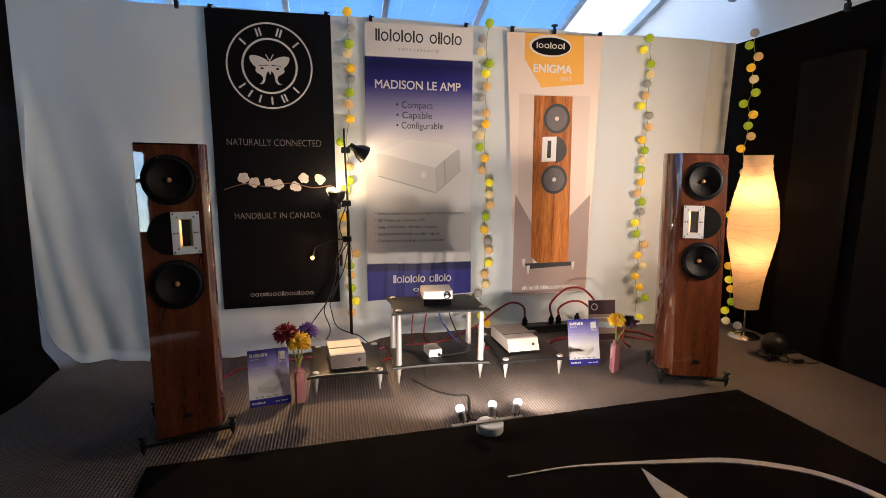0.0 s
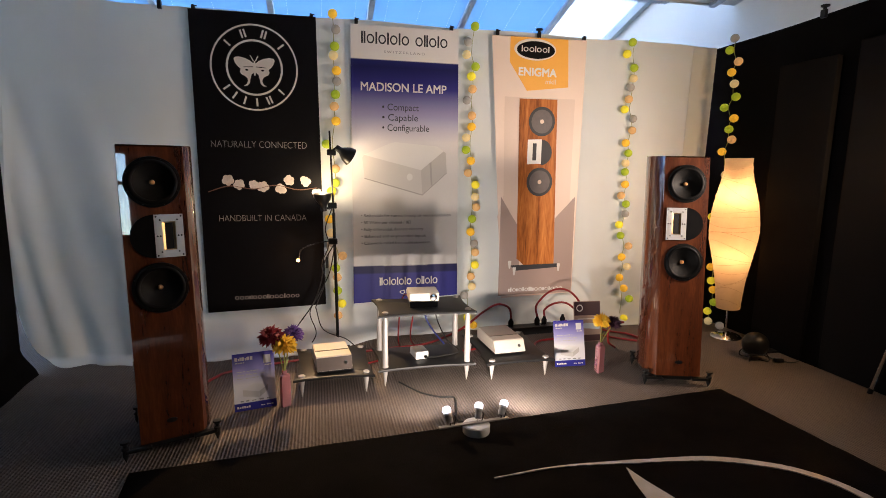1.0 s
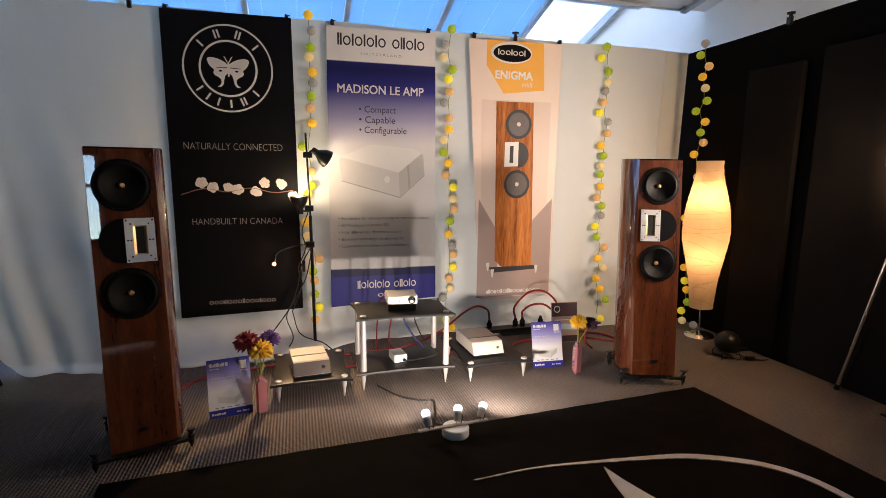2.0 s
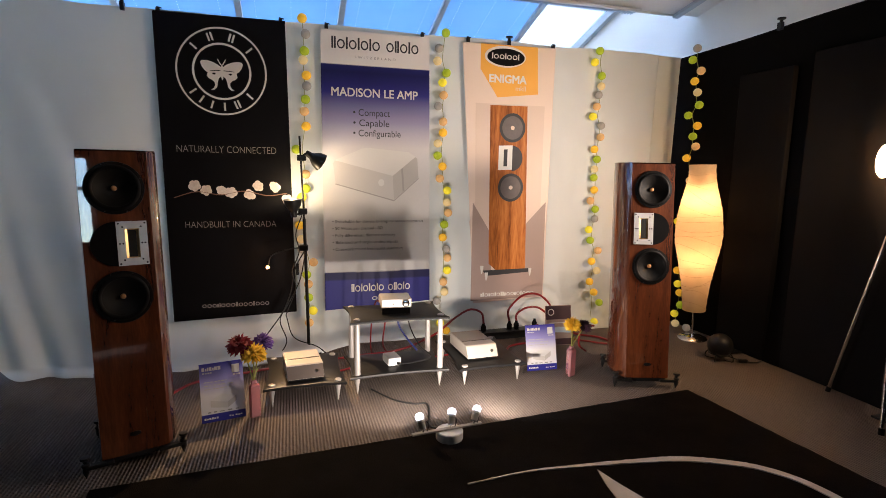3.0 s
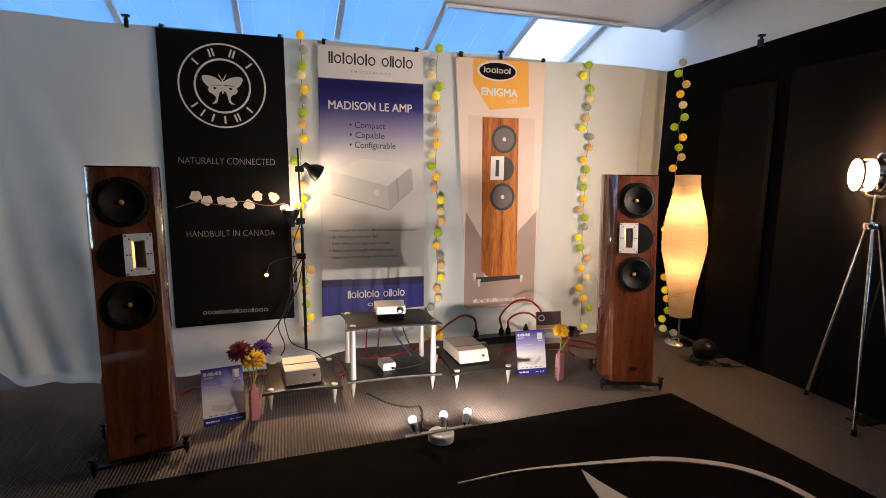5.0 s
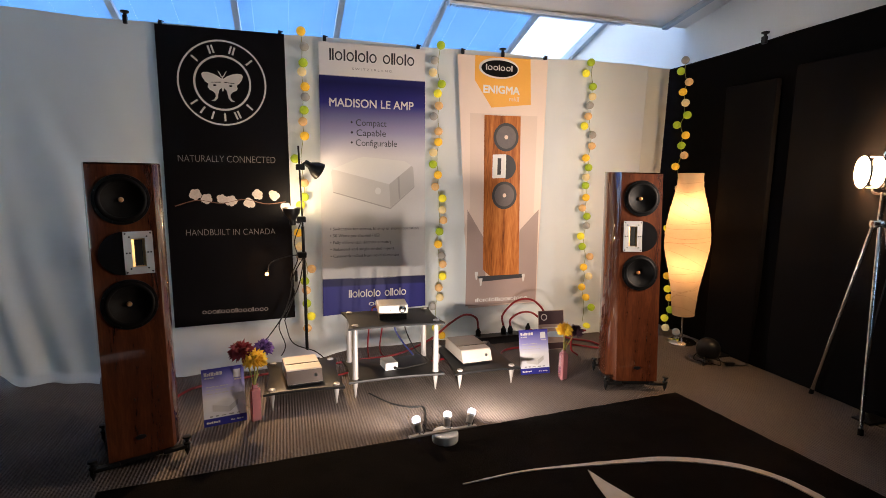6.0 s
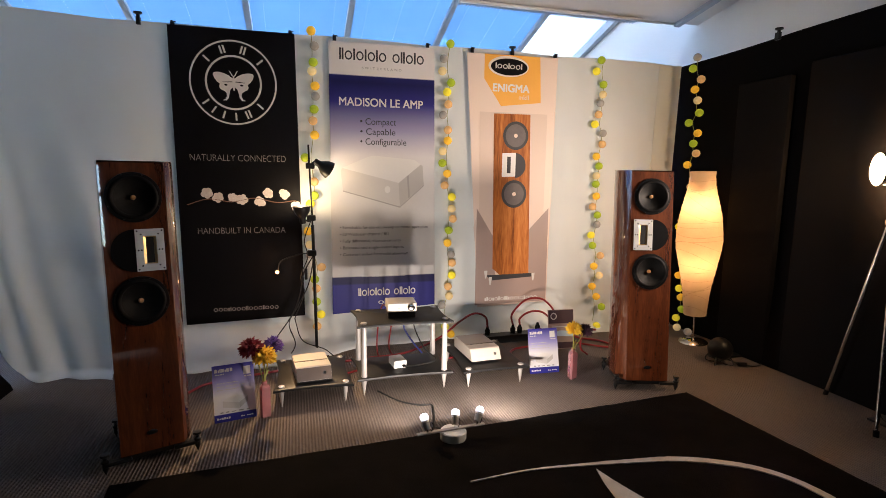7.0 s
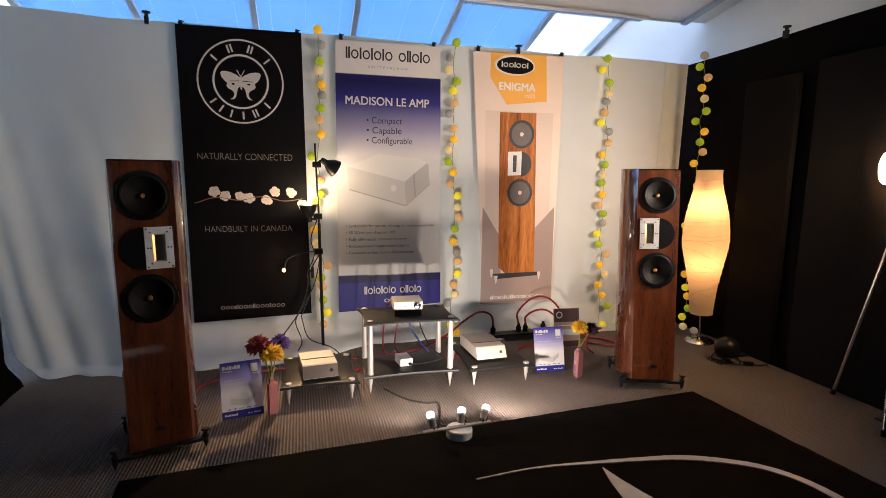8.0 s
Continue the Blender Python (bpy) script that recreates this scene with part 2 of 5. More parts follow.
BALLS = {
    "O": mat("orange_thread", (0.85, 0.48, 0.03), (0.7, 0.36, 0.02), 0.9, scale=60, fine=250, bump=0.6, glow=0.06),
    "Y": mat("yellow_thread", (0.82, 0.68, 0.03), (0.7, 0.55, 0.02), 0.9, scale=60, fine=250, bump=0.6, glow=0.06),
    "G": mat("green_thread", (0.36, 0.42, 0.02), (0.26, 0.32, 0.01), 0.9, scale=60, fine=250, bump=0.6, glow=0.06),
    "C": mat("cream_thread", (0.68, 0.51, 0.23), (0.58, 0.42, 0.18), 0.9, scale=60, fine=250, bump=0.6, glow=0.06),
    "P": mat("peach_thread", (0.64, 0.37, 0.14), (0.52, 0.29, 0.1), 0.9, scale=60, fine=250, bump=0.6, glow=0.06),
    "S": mat("silver_thread", (0.36, 0.33, 0.28), (0.27, 0.24, 0.2), 0.7, scale=60, fine=250, bump=0.6, glow=0.03),
}
M["banner_blue"] = graded("graded_banner", [(0.0, (0.022, 0.022, 0.2)), (0.11, (0.022, 0.022, 0.2)), (0.115, (0.008, 0.008, 0.07)), (0.142, (0.008, 0.008, 0.07)), (0.143, (0.55, 0.54, 0.52)), (0.5, (0.72, 0.7, 0.67)), (0.6, (0.70, 0.68, 0.68)), (0.69, (0.33, 0.31, 0.47)), (0.79, (0.03, 0.028, 0.2)), (0.86, (0.01, 0.01, 0.085)), (0.884, (0.016, 0.017, 0.12)), (0.885, (0.78, 0.75, 0.72))], 0.254, 2.24)
M["flyer_print"] = graded("graded_flyer", [(0.0, (0.03, 0.03, 0.26)), (0.13, (0.03, 0.03, 0.26)), (0.14, (0.78, 0.77, 0.78)), (0.45, (0.78, 0.77, 0.78)), (0.7, (0.32, 0.3, 0.6)), (1.0, (0.035, 0.03, 0.27))], 0.0, 0.29)


# ---- shapes ----
def link(name, bm, material, parent=None, smooth=False, label=""):
    me = bpy.data.meshes.new(name)
    bm.normal_update()
    bm.to_mesh(me)
    bm.free()
    me.materials.append(material)
    if smooth:
        me.polygons.foreach_set("use_smooth", [True] * len(me.polygons))
        me.set_sharp_from_angle(angle=radians(38))
    ob = new(name, me)
    if parent:
        ob.parent = parent
    if label:
        tagged(ob, label)
    return ob


def part(name, bm, material, parent, label="", smooth=True):
    return link(name, bm, material, parent, smooth, label)


def thing(name, m, label, category, group="", kind=""):
    ob = new(name)
    ob.empty_display_size = 0.1
    ob.matrix_world = m
    return tagged(ob, label, category, group, kind)


def box(lo, hi, bevel=0.0, m=None, bm=None):
    bm = bm or bmesh.new()
    c = [(a + b) / 2 for a, b in zip(lo, hi)]
    s = [b - a for a, b in zip(lo, hi)]
    r = bmesh.ops.create_cube(bm, size=1, matrix=(m or Matrix()) @ Matrix.Translation(c) @ Matrix.Diagonal((*s, 1)))
    if bevel:
        edges = list({e for v in r["verts"] for e in v.link_edges})
        bmesh.ops.bevel(bm, geom=edges, offset=bevel, segments=2, affect="EDGES", profile=0.5)
    return bm


def rod(a, b, r0, r1=None, seg=14, bm=None):
    bm = bm or bmesh.new()
    a, b = Vector(a), Vector(b)
    d = b - a
    m = Matrix.Translation((a + b) / 2) @ d.to_track_quat("Z", "Y").to_matrix().to_4x4()
    bmesh.ops.create_cone(bm, cap_ends=True, segments=seg, radius1=r0, radius2=r0 if r1 is None else r1, depth=d.length, matrix=m)
    return bm


def ball(c, r, u=20, v=12, bm=None, squash=(1, 1, 1)):
    bm = bm or bmesh.new()
    bmesh.ops.create_uvsphere(bm, u_segments=u, v_segments=v, radius=r, matrix=Matrix.Translation(c) @ Matrix.Diagonal((*squash, 1)))
    return bm


def lathe(profile, seg=32, m=None, bm=None):
    """Turns (radius, height) pairs round z."""
    bm = bm or bmesh.new()
    m = m or Matrix()
    rings = []
    for r, z in profile:
        if r < 1e-5:
            rings.append([bm.verts.new(m @ Vector((0, 0, z)))])
        else:
            rings.append([bm.verts.new(m @ Vector((r * math.cos(2 * math.pi * k / seg), r * math.sin(2 * math.pi * k / seg), z))) for k in range(seg)])
    for p, q in zip(rings, rings[1:]):
        for k in range(seg):
            j = (k + 1) % seg
            f = [p[k % len(p)], p[j % len(p)], q[j % len(q)], q[k % len(q)]]
            f = list(dict.fromkeys(f))
            if len(f) > 2:
                bm.faces.new(f)
    bmesh.ops.recalc_face_normals(bm, faces=bm.faces)
    return bm


def spline(points, n=8):
    """A smooth line through the points."""
    p = [Vector(a) for a in points]
    p = [2 * p[0] - p[1], *p, 2 * p[-1] - p[-2]]
    out = []
    for i in range(1, len(p) - 2):
        for k in range(n):
            t = k / n
            a, b, c, d = p[i - 1:i + 3]
            out.append(0.5 * (2 * b + (c - a) * t + (2 * a - 5 * b + 4 * c - d) * t * t + (3 * b - a - 3 * c + d) * t ** 3))
    return out + [p[-2]]


def tube(points, r, seg=8, n=8, bm=None, tip=None):
    """A cable along a smooth line."""
    bm = bm or bmesh.new()
    line = spline(points, n) if n > 1 else [Vector(p) for p in points]
    side = Vector((0.3, 0.2, 1))
    rings = []
    for i, c in enumerate(line):
        d = (line[min(i + 1, len(line) - 1)] - line[max(i - 1, 0)]).normalized()
        u = (side - d * side.dot(d))
        u = u.normalized() if u.length > 1e-4 else d.orthogonal().normalized()
        side, v = u, d.cross(u)
        rr = r if tip is None else r + (tip - r) * i / (len(line) - 1)
        rings.append([bm.verts.new(c + (u * math.cos(2 * math.pi * k / seg) + v * math.sin(2 * math.pi * k / seg)) * rr) for k in range(seg)])
    for p, q in zip(rings, rings[1:]):
        for k in range(seg):
            bm.faces.new((p[k], p[(k + 1) % seg], q[(k + 1) % seg], q[k]))
    bm.faces.new(rings[0][::-1]), bm.faces.new(rings[-1])
    return bm


def slab(outline, thick, m=None, bm=None, bevel=0.0):
    """A flat outline (x, y) with a thickness upward."""
    bm = bm or bmesh.new()
    m = m or Matrix()
    lo = [bm.verts.new(m @ Vector((x, y, 0))) for x, y in outline]
    hi = [bm.verts.new(m @ Vector((x, y, thick))) for x, y in outline]
    n = len(outline)
    top = bm.faces.new(hi)
    bm.faces.new(lo[::-1])
    for k in range(n):
        bm.faces.new((lo[k], lo[(k + 1) % n], hi[(k + 1) % n], hi[k]))
    bmesh.ops.recalc_face_normals(bm, faces=bm.faces)
    if bevel:
        bmesh.ops.bevel(bm, geom=[e for e in top.edges], offset=bevel, segments=2, affect="EDGES", profile=0.5)
    return bm


UPRIGHT = Matrix(((1, 0, 0, 0), (0, 0, -1, 0), (0, 1, 0, 0), (0, 0, 0, 1)))


def upright(y):
    """Lays an (x, z) outline on the plane y, thickness toward the camera's side."""
    return Matrix.Translation((0, y, 0)) @ UPRIGHT


def disc(cx, cz, rx, rz=None, n=40, a0=0.0, a1=360.0):
    rz = rz or rx
    full = abs(a1 - a0) >= 360
    steps = n if full else n + 1
    return [(cx + rx * math.cos(radians(a0 + (a1 - a0) * k / n)), cz + rz * math.sin(radians(a0 + (a1 - a0) * k / n))) for k in range(steps)]


def ring_band(cx, cz, r0, r1, y, thick, n=64):
    bm = bmesh.new()
    m = upright(y)
    vs = [[bm.verts.new(m @ Vector((cx + r * math.cos(2 * math.pi * k / n), cz + r * math.sin(2 * math.pi * k / n), h))) for k in range(n)] for r, h in ((r0, 0), (r0, thick), (r1, thick), (r1, 0))]
    for p, q in zip(vs, vs[1:]):
        for k in range(n):
            bm.faces.new((p[k], p[(k + 1) % n], q[(k + 1) % n], q[k]))
    bmesh.ops.recalc_face_normals(bm, faces=bm.faces)
    return bm


def words(body, x0, x1, z, height, y, material, parent, weight=0.0, bold=0.0):
    """Raised lettering from x0 to x1 on the plane y; z is the foot of the capitals."""
    cu = bpy.data.curves.new("lettering", "FONT")
    cu.body, cu.extrude, cu.offset = body, 0.0004, weight
    tmp = new("lettering", cu)
    me = bpy.data.meshes.new_from_object(tmp.evaluated_get(bpy.context.evaluated_depsgraph_get()))
    bpy.data.objects.remove(tmp)
    co = [v.co.copy() for v in me.vertices]
    lo, hi = min(c.x for c in co), max(c.x for c in co)
    cap = 0.69
    for v in me.vertices:
        v.co = Vector((x0 + (v.co.x - lo) / (hi - lo) * (x1 - x0), y - v.co.z, z + v.co.y / cap * height))
    spans = []
    for lo, hi, k in sorted((min(me.vertices[i].co.x for i in p.vertices), max(me.vertices[i].co.x for i in p.vertices), p.index) for p in me.polygons):
        if spans and lo < spans[-1][1] + 0.26 * height:
            spans[-1][1] = max(spans[-1][1], hi)
            spans[-1][2].append(k)
        else:
            spans.append([lo, hi, [k]])
    for _, _, faces in spans:
        ids = {}
        polys = [[ids.setdefault(i, len(ids)) for i in me.polygons[k].vertices] for k in faces]
        word = bpy.data.meshes.new("word")
        places = [me.vertices[i].co.copy() for i in ids]
        n = len(places)
        for k, (dx, dz) in enumerate(((0, 0), (bold, 0), (0, bold), (bold, bold)) if bold else ((0, 0),)):
            if k:
                places += [p + Vector((dx, -0.00012 * k, dz)) for p in places[:n]]
                polys += [[i + n * k for i in p] for p in polys[:len(faces)]]
        word.from_pydata(places, [], polys)
        word.materials.append(material)
        new("word", word).parent = parent
    bpy.data.meshes.remove(me)


def bars(pattern, x0, x1, z, height, y, material, parent, name="wordmark"):
    """A row of plain marks: digits give a block's width, o a hollow oval, l an upright, a blank a gap."""
    wide = {"o": 2.2, "l": 0.6, " ": 1.2, "-": 1.0}
    unit = (x1 - x0) / sum(wide.get(c) or int(c) for c in pattern)
    x = x0
    for k, c in enumerate(pattern):
        w = (wide.get(c) or int(c)) * unit
        bm = bmesh.new()
        if c == "o":
            a, b = disc(x + w * 0.46, z + height * 0.4, w * 0.42, height * 0.4, 20), disc(x + w * 0.46, z + height * 0.4, w * 0.27, height * 0.27, 20)
            for i in range(20):
                j = (i + 1) % 20
                slab([a[i], a[j], b[j], b[i]], 0.0006, upright(y), bm)
            bmesh.ops.remove_doubles(bm, verts=bm.verts, dist=1e-6)
        elif c != " ":
            box((x, y - 0.0006, z), (x + w * 0.72, y, z + height * (1.0 if c == "l" or k % 3 else 0.75)), bm=bm)
        if c == " ":
            bm.free()
        else:
            part(name, bm, material, parent, smooth=False)
        x += w


# ---- the large structure ----
def structure(name, bm, material, label, category, smooth=False):
    return tagged(link(name, bm, material, None, smooth), label, category, "", "structure")


structure("floor", box((-9, -8, -0.1), (1.2, 4.2, 0.0)), M["carpet"], "grey ribbed exhibition carpet covering the floor", "floor")

# outer shell
structure("wall_north", box((-9, 3.7, 0), (1.2, 3.9, 2.6)), M["wall"], "plain white low eaves wall behind the curtain", "wall")
structure("wall_east", box((0.56, -8, 0), (0.76, 3.7, 4.6)), M["wall"], "white plaster wall above the black partition", "wall")
structure("wall_west", box((-9.0, -8, 0), (-8.8, 3.7, 5.4)), M["wall"], "plain white side wall", "wall")
# Unseen wall, given black felt so the lacquer reflects little of it.
for lo, hi in (((-9, -8.2, 0), (-2.0, -8, 2.45)), ((-2.0, -8.2, 0), (-1.15, -8, 1.6)), ((-1.15, -8.2, 0), (1.2, -8, 2.45)), ((-9, -8.2, 2.95), (1.2, -8, 6.4)), ((-9, -8.2, 2.45), (-5.14, -8, 2.95)), ((-1.15, -8.2, 2.45), (1.2, -8, 2.95))):
    structure("wall_south", box(lo, hi), M["black_felt"], "unseen rear wall, kept dark to limit reflections", "wall")
# Unseen window, placed from the reflection in the lacquer and sized to light the curtain.
rear = thing("window_unseen", Matrix(), "unseen window band in the rear wall, for daylight and a reflection", "window", "", "structure")
for k in range(-1, 3):
    part("pane", box((-4.14 + 0.997 * k + 0.03, -8.11, 2.45), (-4.14 + 0.997 * (k + 1) - 0.03, -8.1, 2.95)), M["glass"], rear, smooth=False).visible_shadow = False
    part("window_frame", box((-4.14 + 0.997 * k - 0.03, -8.14, 2.45), (-4.14 + 0.997 * k + 0.03, -8.06, 2.95)), M["mullion"], rear, smooth=False)

# Unseen low pane that draws the reflection further down the loudspeaker.
part("lower_pane", box((-1.97, -8.11, 1.6), (-1.18, -8.1, 2.42)), M["glass"], rear, smooth=False).visible_shadow = False
part("transom", box((-2.0, -8.14, 2.42), (-1.15, -8.06, 2.47)), M["mullion"], rear, smooth=False)

ROOF_SLOPE = 0.32


def roof_z(y):
    return 2.9 - ROOF_SLOPE * (y - 2.6)


MULLIONS = (-8.0, -6.95, -5.88, -4.8, -3.62, -2.55, -1.47, -0.38, 0.52)
ROOF_TOP = -0.45


def roof_piece(x0, x1, y0, y1, lift, thick):
    """A flat piece lying along the slope of the roof."""
    bm = bmesh.new()
    for x in (x0, x1):
        for y in (y0, y1):
            for h in (lift, lift + thick):
                bm.verts.new((x, y, roof_z(y) + h))
    v = list(bm.verts)
    for f in ((0, 1, 3, 2), (4, 6, 7, 5), (0, 4, 5, 1), (2, 3, 7, 6), (0, 2, 6, 4), (1, 5, 7, 3)):
        bm.faces.new([v[i] for i in f])
    bmesh.ops.recalc_face_normals(bm, faces=bm.faces)
    return bm


skylight = thing("window_1", Matrix(), "sloping glazed roof light with pale blue blinds, one bare pane in view and more out of sight", "skylight", "", "structure")
for x in MULLIONS:
    part("mullion", roof_piece(x - 0.03, x + 0.03, ROOF_TOP, 3.75, -0.06, 0.12), M["mullion"], skylight, smooth=False)
for a, b in zip(MULLIONS, MULLIONS[1:]):
    pane = part("pane", roof_piece(a + 0.03, b - 0.03, ROOF_TOP, 3.75, 0.03, 0.008), M["glass"], skylight, smooth=False)
    pane.visible_shadow = False
    # Two unseen panes and the blinds' hidden ends stay open to add daylight.
    if a != -0.38 and a > -5.9:
        part("blind", roof_piece(a + 0.035, b - 0.035, 0.1, 2.8, -0.02, 0.003), M["blind"], skylight, smooth=False)
        # Rows of pale translucent dots stand in for light through the blind's holes.
        hole_rows = bmesh.new()
        for k in (0.16, 0.5, 0.84):
            x = a + (b - a) * k
            for j in range(60):
                y = 2.75 - j * 0.044
                ball((x, y, roof_z(y) - 0.024), 0.004, 6, 4, bm=hole_rows)
        part("blind_hole_row", hole_rows, M["hole_dot"], skylight)
structure("ceiling", roof_piece(-9, 1.2, -8.2, ROOF_TOP, -0.05, 0.2), M["wall"], "plain white sloping ceiling", "ceiling")

# lower ceiling over the right half, with a grille along its front edge
lid = bmesh.new()
for x in (-1.86, 0.56):
    for y, z in ((0.45, 2.75), (0.45, 2.86), (-8.0, 4.3), (-8.0, 4.41)):
        lid.verts.new((x, y, z))
v = list(lid.verts)
for f in ((0, 1, 3, 2), (4, 6, 7, 5), (0, 4, 5, 1), (2, 3, 7, 6), (0, 2, 6, 4), (1, 5, 7, 3)):
    lid.faces.new([v[i] for i in f])
bmesh.ops.recalc_face_normals(lid, faces=lid.faces)
structure("ceiling_lower", lid, M["wall"], "white boxed-in lower ceiling panel", "ceiling")
def lid_z(y):
    return 2.75 + (0.45 - y) * 1.55 / 8.45


# Narrow grey strip under the panel, near its right edge.
edge_strip = bmesh.new()
for x in (0.3, 0.36):
    for y in (0.46, -8.0):
        for h in (-0.03, 0.0):
            edge_strip.verts.new((x, y, lid_z(y) + h))
v = list(edge_strip.verts)
for f in ((0, 1, 3, 2), (4, 6, 7, 5), (0, 4, 5, 1), (2, 3, 7, 6), (0, 2, 6, 4), (1, 5, 7, 3)):
    edge_strip.faces.new([v[i] for i in f])
bmesh.ops.recalc_face_normals(edge_strip, faces=edge_strip.faces)
structure("strip_side", edge_strip, M["mullion"], "grey strip along the lower ceiling's side", "trim")
structure("trim_front", box((-0.1, 0.452, 2.735), (0.36, 0.475, 2.80), 0.003), M["white_plastic"], "white metal trim along the lower ceiling's front", "trim")
grille = thing("ceiling_grille", pose(-1.84, 0.47, 2.72), "white louvred air grille along the ceiling edge", "vent")
part("rail", box((0, 0, 0.06), (1.75, 0.05, 0.11), 0.004), M["white_plastic"], grille, smooth=False)
part("lower_rail", box((0, -0.09, 0.0), (1.75, -0.05, 0.02), 0.003), M["white_plastic"], grille, smooth=False)
fin = None
for k in range(58):
    o = part("fin", box((0, -0.05, 0.0), (0.006, 0.045, 0.055)), M["mullion"], grille, smooth=False) if fin is None else new("fin", fin.data)
    fin = fin or o
    o.parent, o.location = grille, (0.01 + 0.03 * k, 0, 0.005)


def cloth(name, cols, rows, place, material, label, thick=0.004, category="curtain"):
    """A hanging cloth: place(u, v) gives the point at u along it and v up it."""
    bm = bmesh.new()
    g = [[bm.verts.new(place(i / cols, j / rows)) for i in range(cols + 1)] for j in range(rows + 1)]
    for j in range(rows):
        for i in range(cols):
            bm.faces.new((g[j][i], g[j][i + 1], g[j + 1][i + 1], g[j + 1][i]))
    bmesh.ops.recalc_face_normals(bm, faces=bm.faces)
    bmesh.ops.solidify(bm, geom=bm.faces[:], thickness=thick)
    return structure(name, bm, material, label, category, True)


def smooth(a, b, x):
    t = min(1, max(0, (x - a) / (b - a)))
    return t * t * (3 - 2 * t)


def white_curtain(u, v):
    x = -5.09 + 5.14 * u
    bare = smooth(-3.98, -4.35, x)
    hem = max(0.0, (-4.74 - x) / 0.29)
    hem = 0.62 * (1 - math.sqrt(max(0, 1 - min(1, hem) ** 2)))
    v = v ** 1.5
    z = hem + (2.262 - hem + 0.012 * abs(math.sin(x * 2.9)) + 0.02 * smooth(-4, -5, x)) * v
    reach = 0.02 + 0.29 * smooth(-2.5, -3.4, x) - 0.1 * smooth(-4.35, -4.8, x) + 0.1 * smooth(-2.0, -0.8, x)
    foot = smooth(0.23, 0.0, z) ** 1.3 * (1 - bare) + bare * (1 - v) ** 2.0
    drape = -reach * foot
    slant = x + 0.42 * v + 0.25 * v * v
    folds = bare * (1 - v) ** 1.8 * (0.016 * math.sin(27 * slant + 2.5 * noise.noise((slant * 3, v * 2, 1))) + 0.03 * math.sin(11 * slant + 1))
    folds += 0.06 * bare * (1 - v) ** 1.5 * noise.noise((x * 2.2 + v * 1.6, v * 1.5, 4))
    loose = smooth(0.3, 0.05, z) * (1 - bare)
    folds += loose * (0.05 * noise.noise((x * 3.1, z * 6, 9)) + 0.03 * noise.noise((x * 8, z * 9, 5))) + 0.004 * math.sin(5.3 * x + 2 * v)
    free = smooth(-1.1, -0.9, x)
    folds += free * (0.012 * noise.noise((x * 4, z * 1.5, 3)) + 0.006 * math.sin(14 * x + 1.2 * z))
    toe = -0.05 * smooth(0.05, 0.0, z)
    lean = 0.05 * smooth(-0.3, 0.05, x) * (1 - v)
    return (x - lean, 0.014 + drape + folds + toe, z)


cloth("curtain", 260, 80, white_curtain, M["curtain"], "white cotton backdrop curtain with soft folds at its hem")


def black_east(u, v):
    y = 0.12 - 6.5 * u
    z = (2.262 + 0.045 * smooth(0, -1.8, y)) * v
    return (0.075 - 0.05 * (1 - v) ** 3 * smooth(-0.6, -1.0, y) + 0.012 * math.sin(7 * y) * (0.3 + 0.7 * (1 - v)) + 0.01 * noise.noise((y * 2, v * 2, 2)), y, z)


def black_west(u, v):
    y = -0.30 - 5.5 * u
    flare = 0.13 * smooth(0.05, 0.0, v)
    wave = smooth(0.0, 0.06, u)
    return (-4.962 + flare + 0.03 * v + wave * (0.02 * math.sin(7 * y) + 0.02 * noise.noise((y * 3, v * 3, 7))), y - 0.09 * smooth(0.05, 0.0, v) * (1 - u), 2.6 * v)


cloth("curtain_east", 90, 24, black_east, M["black_cloth"], "matt black molton curtain forming the side partition")
cloth("curtain_west", 90, 80, black_west, M["black_cloth"], "matt black molton curtain pooled on the floor")
# Unseen cloth behind the camera; its height and gap let the rear window reflect.
for x0, x1 in ((-5.1, -2.75), (-1.5, 0.1)):
    cloth("curtain_south", 40, 12, lambda u, v: (x0 + (x1 - x0) * u, -6.1 + 0.03 * math.sin(14 * u), 2.02 * v), M["black_cloth"], "unseen black curtain behind the booth, gapped to shape a reflection")

cloth("curtain_return", 14, 40, lambda u, v: (-0.17 + 0.22 * u - 0.05 * (1 - v), 0.004 - 0.16 * (1 - smooth(0, 0.23, v * 2.235)) - 0.014 * math.sin(3.1 * u), 0.02 + 2.235 * v), M["curtain"], "narrow overlapping end of the white curtain")
structure("baseboard", box((-8.8, 3.66, 0), (0.56, 3.7, 0.12)), M["black"], "dark baseboard along the eaves wall", "baseboard")

# acoustic panels against the black curtain
for y0, y1, x0, top in ((-1.115, -0.69, 0.0, 2.0), (-2.75, -1.24, 0.012, 2.06)):
    p = thing("acoustic_panel", pose(0, 0, 0), "black fabric-covered acoustic panel leaning on the curtain", "panel", "acoustic panels")
    part("panel_body", box((x0, y0, 0.0), (x0 + 0.045, y1, top), 0.006), M["black_felt"], p, smooth=False)
    part("panel_foot", box((x0 - 0.16, (y0 + y1) / 2 - 0.05, 0.0), (x0 + 0.02, (y0 + y1) / 2 + 0.05, 0.012), 0.003), M["black"], p, smooth=False)

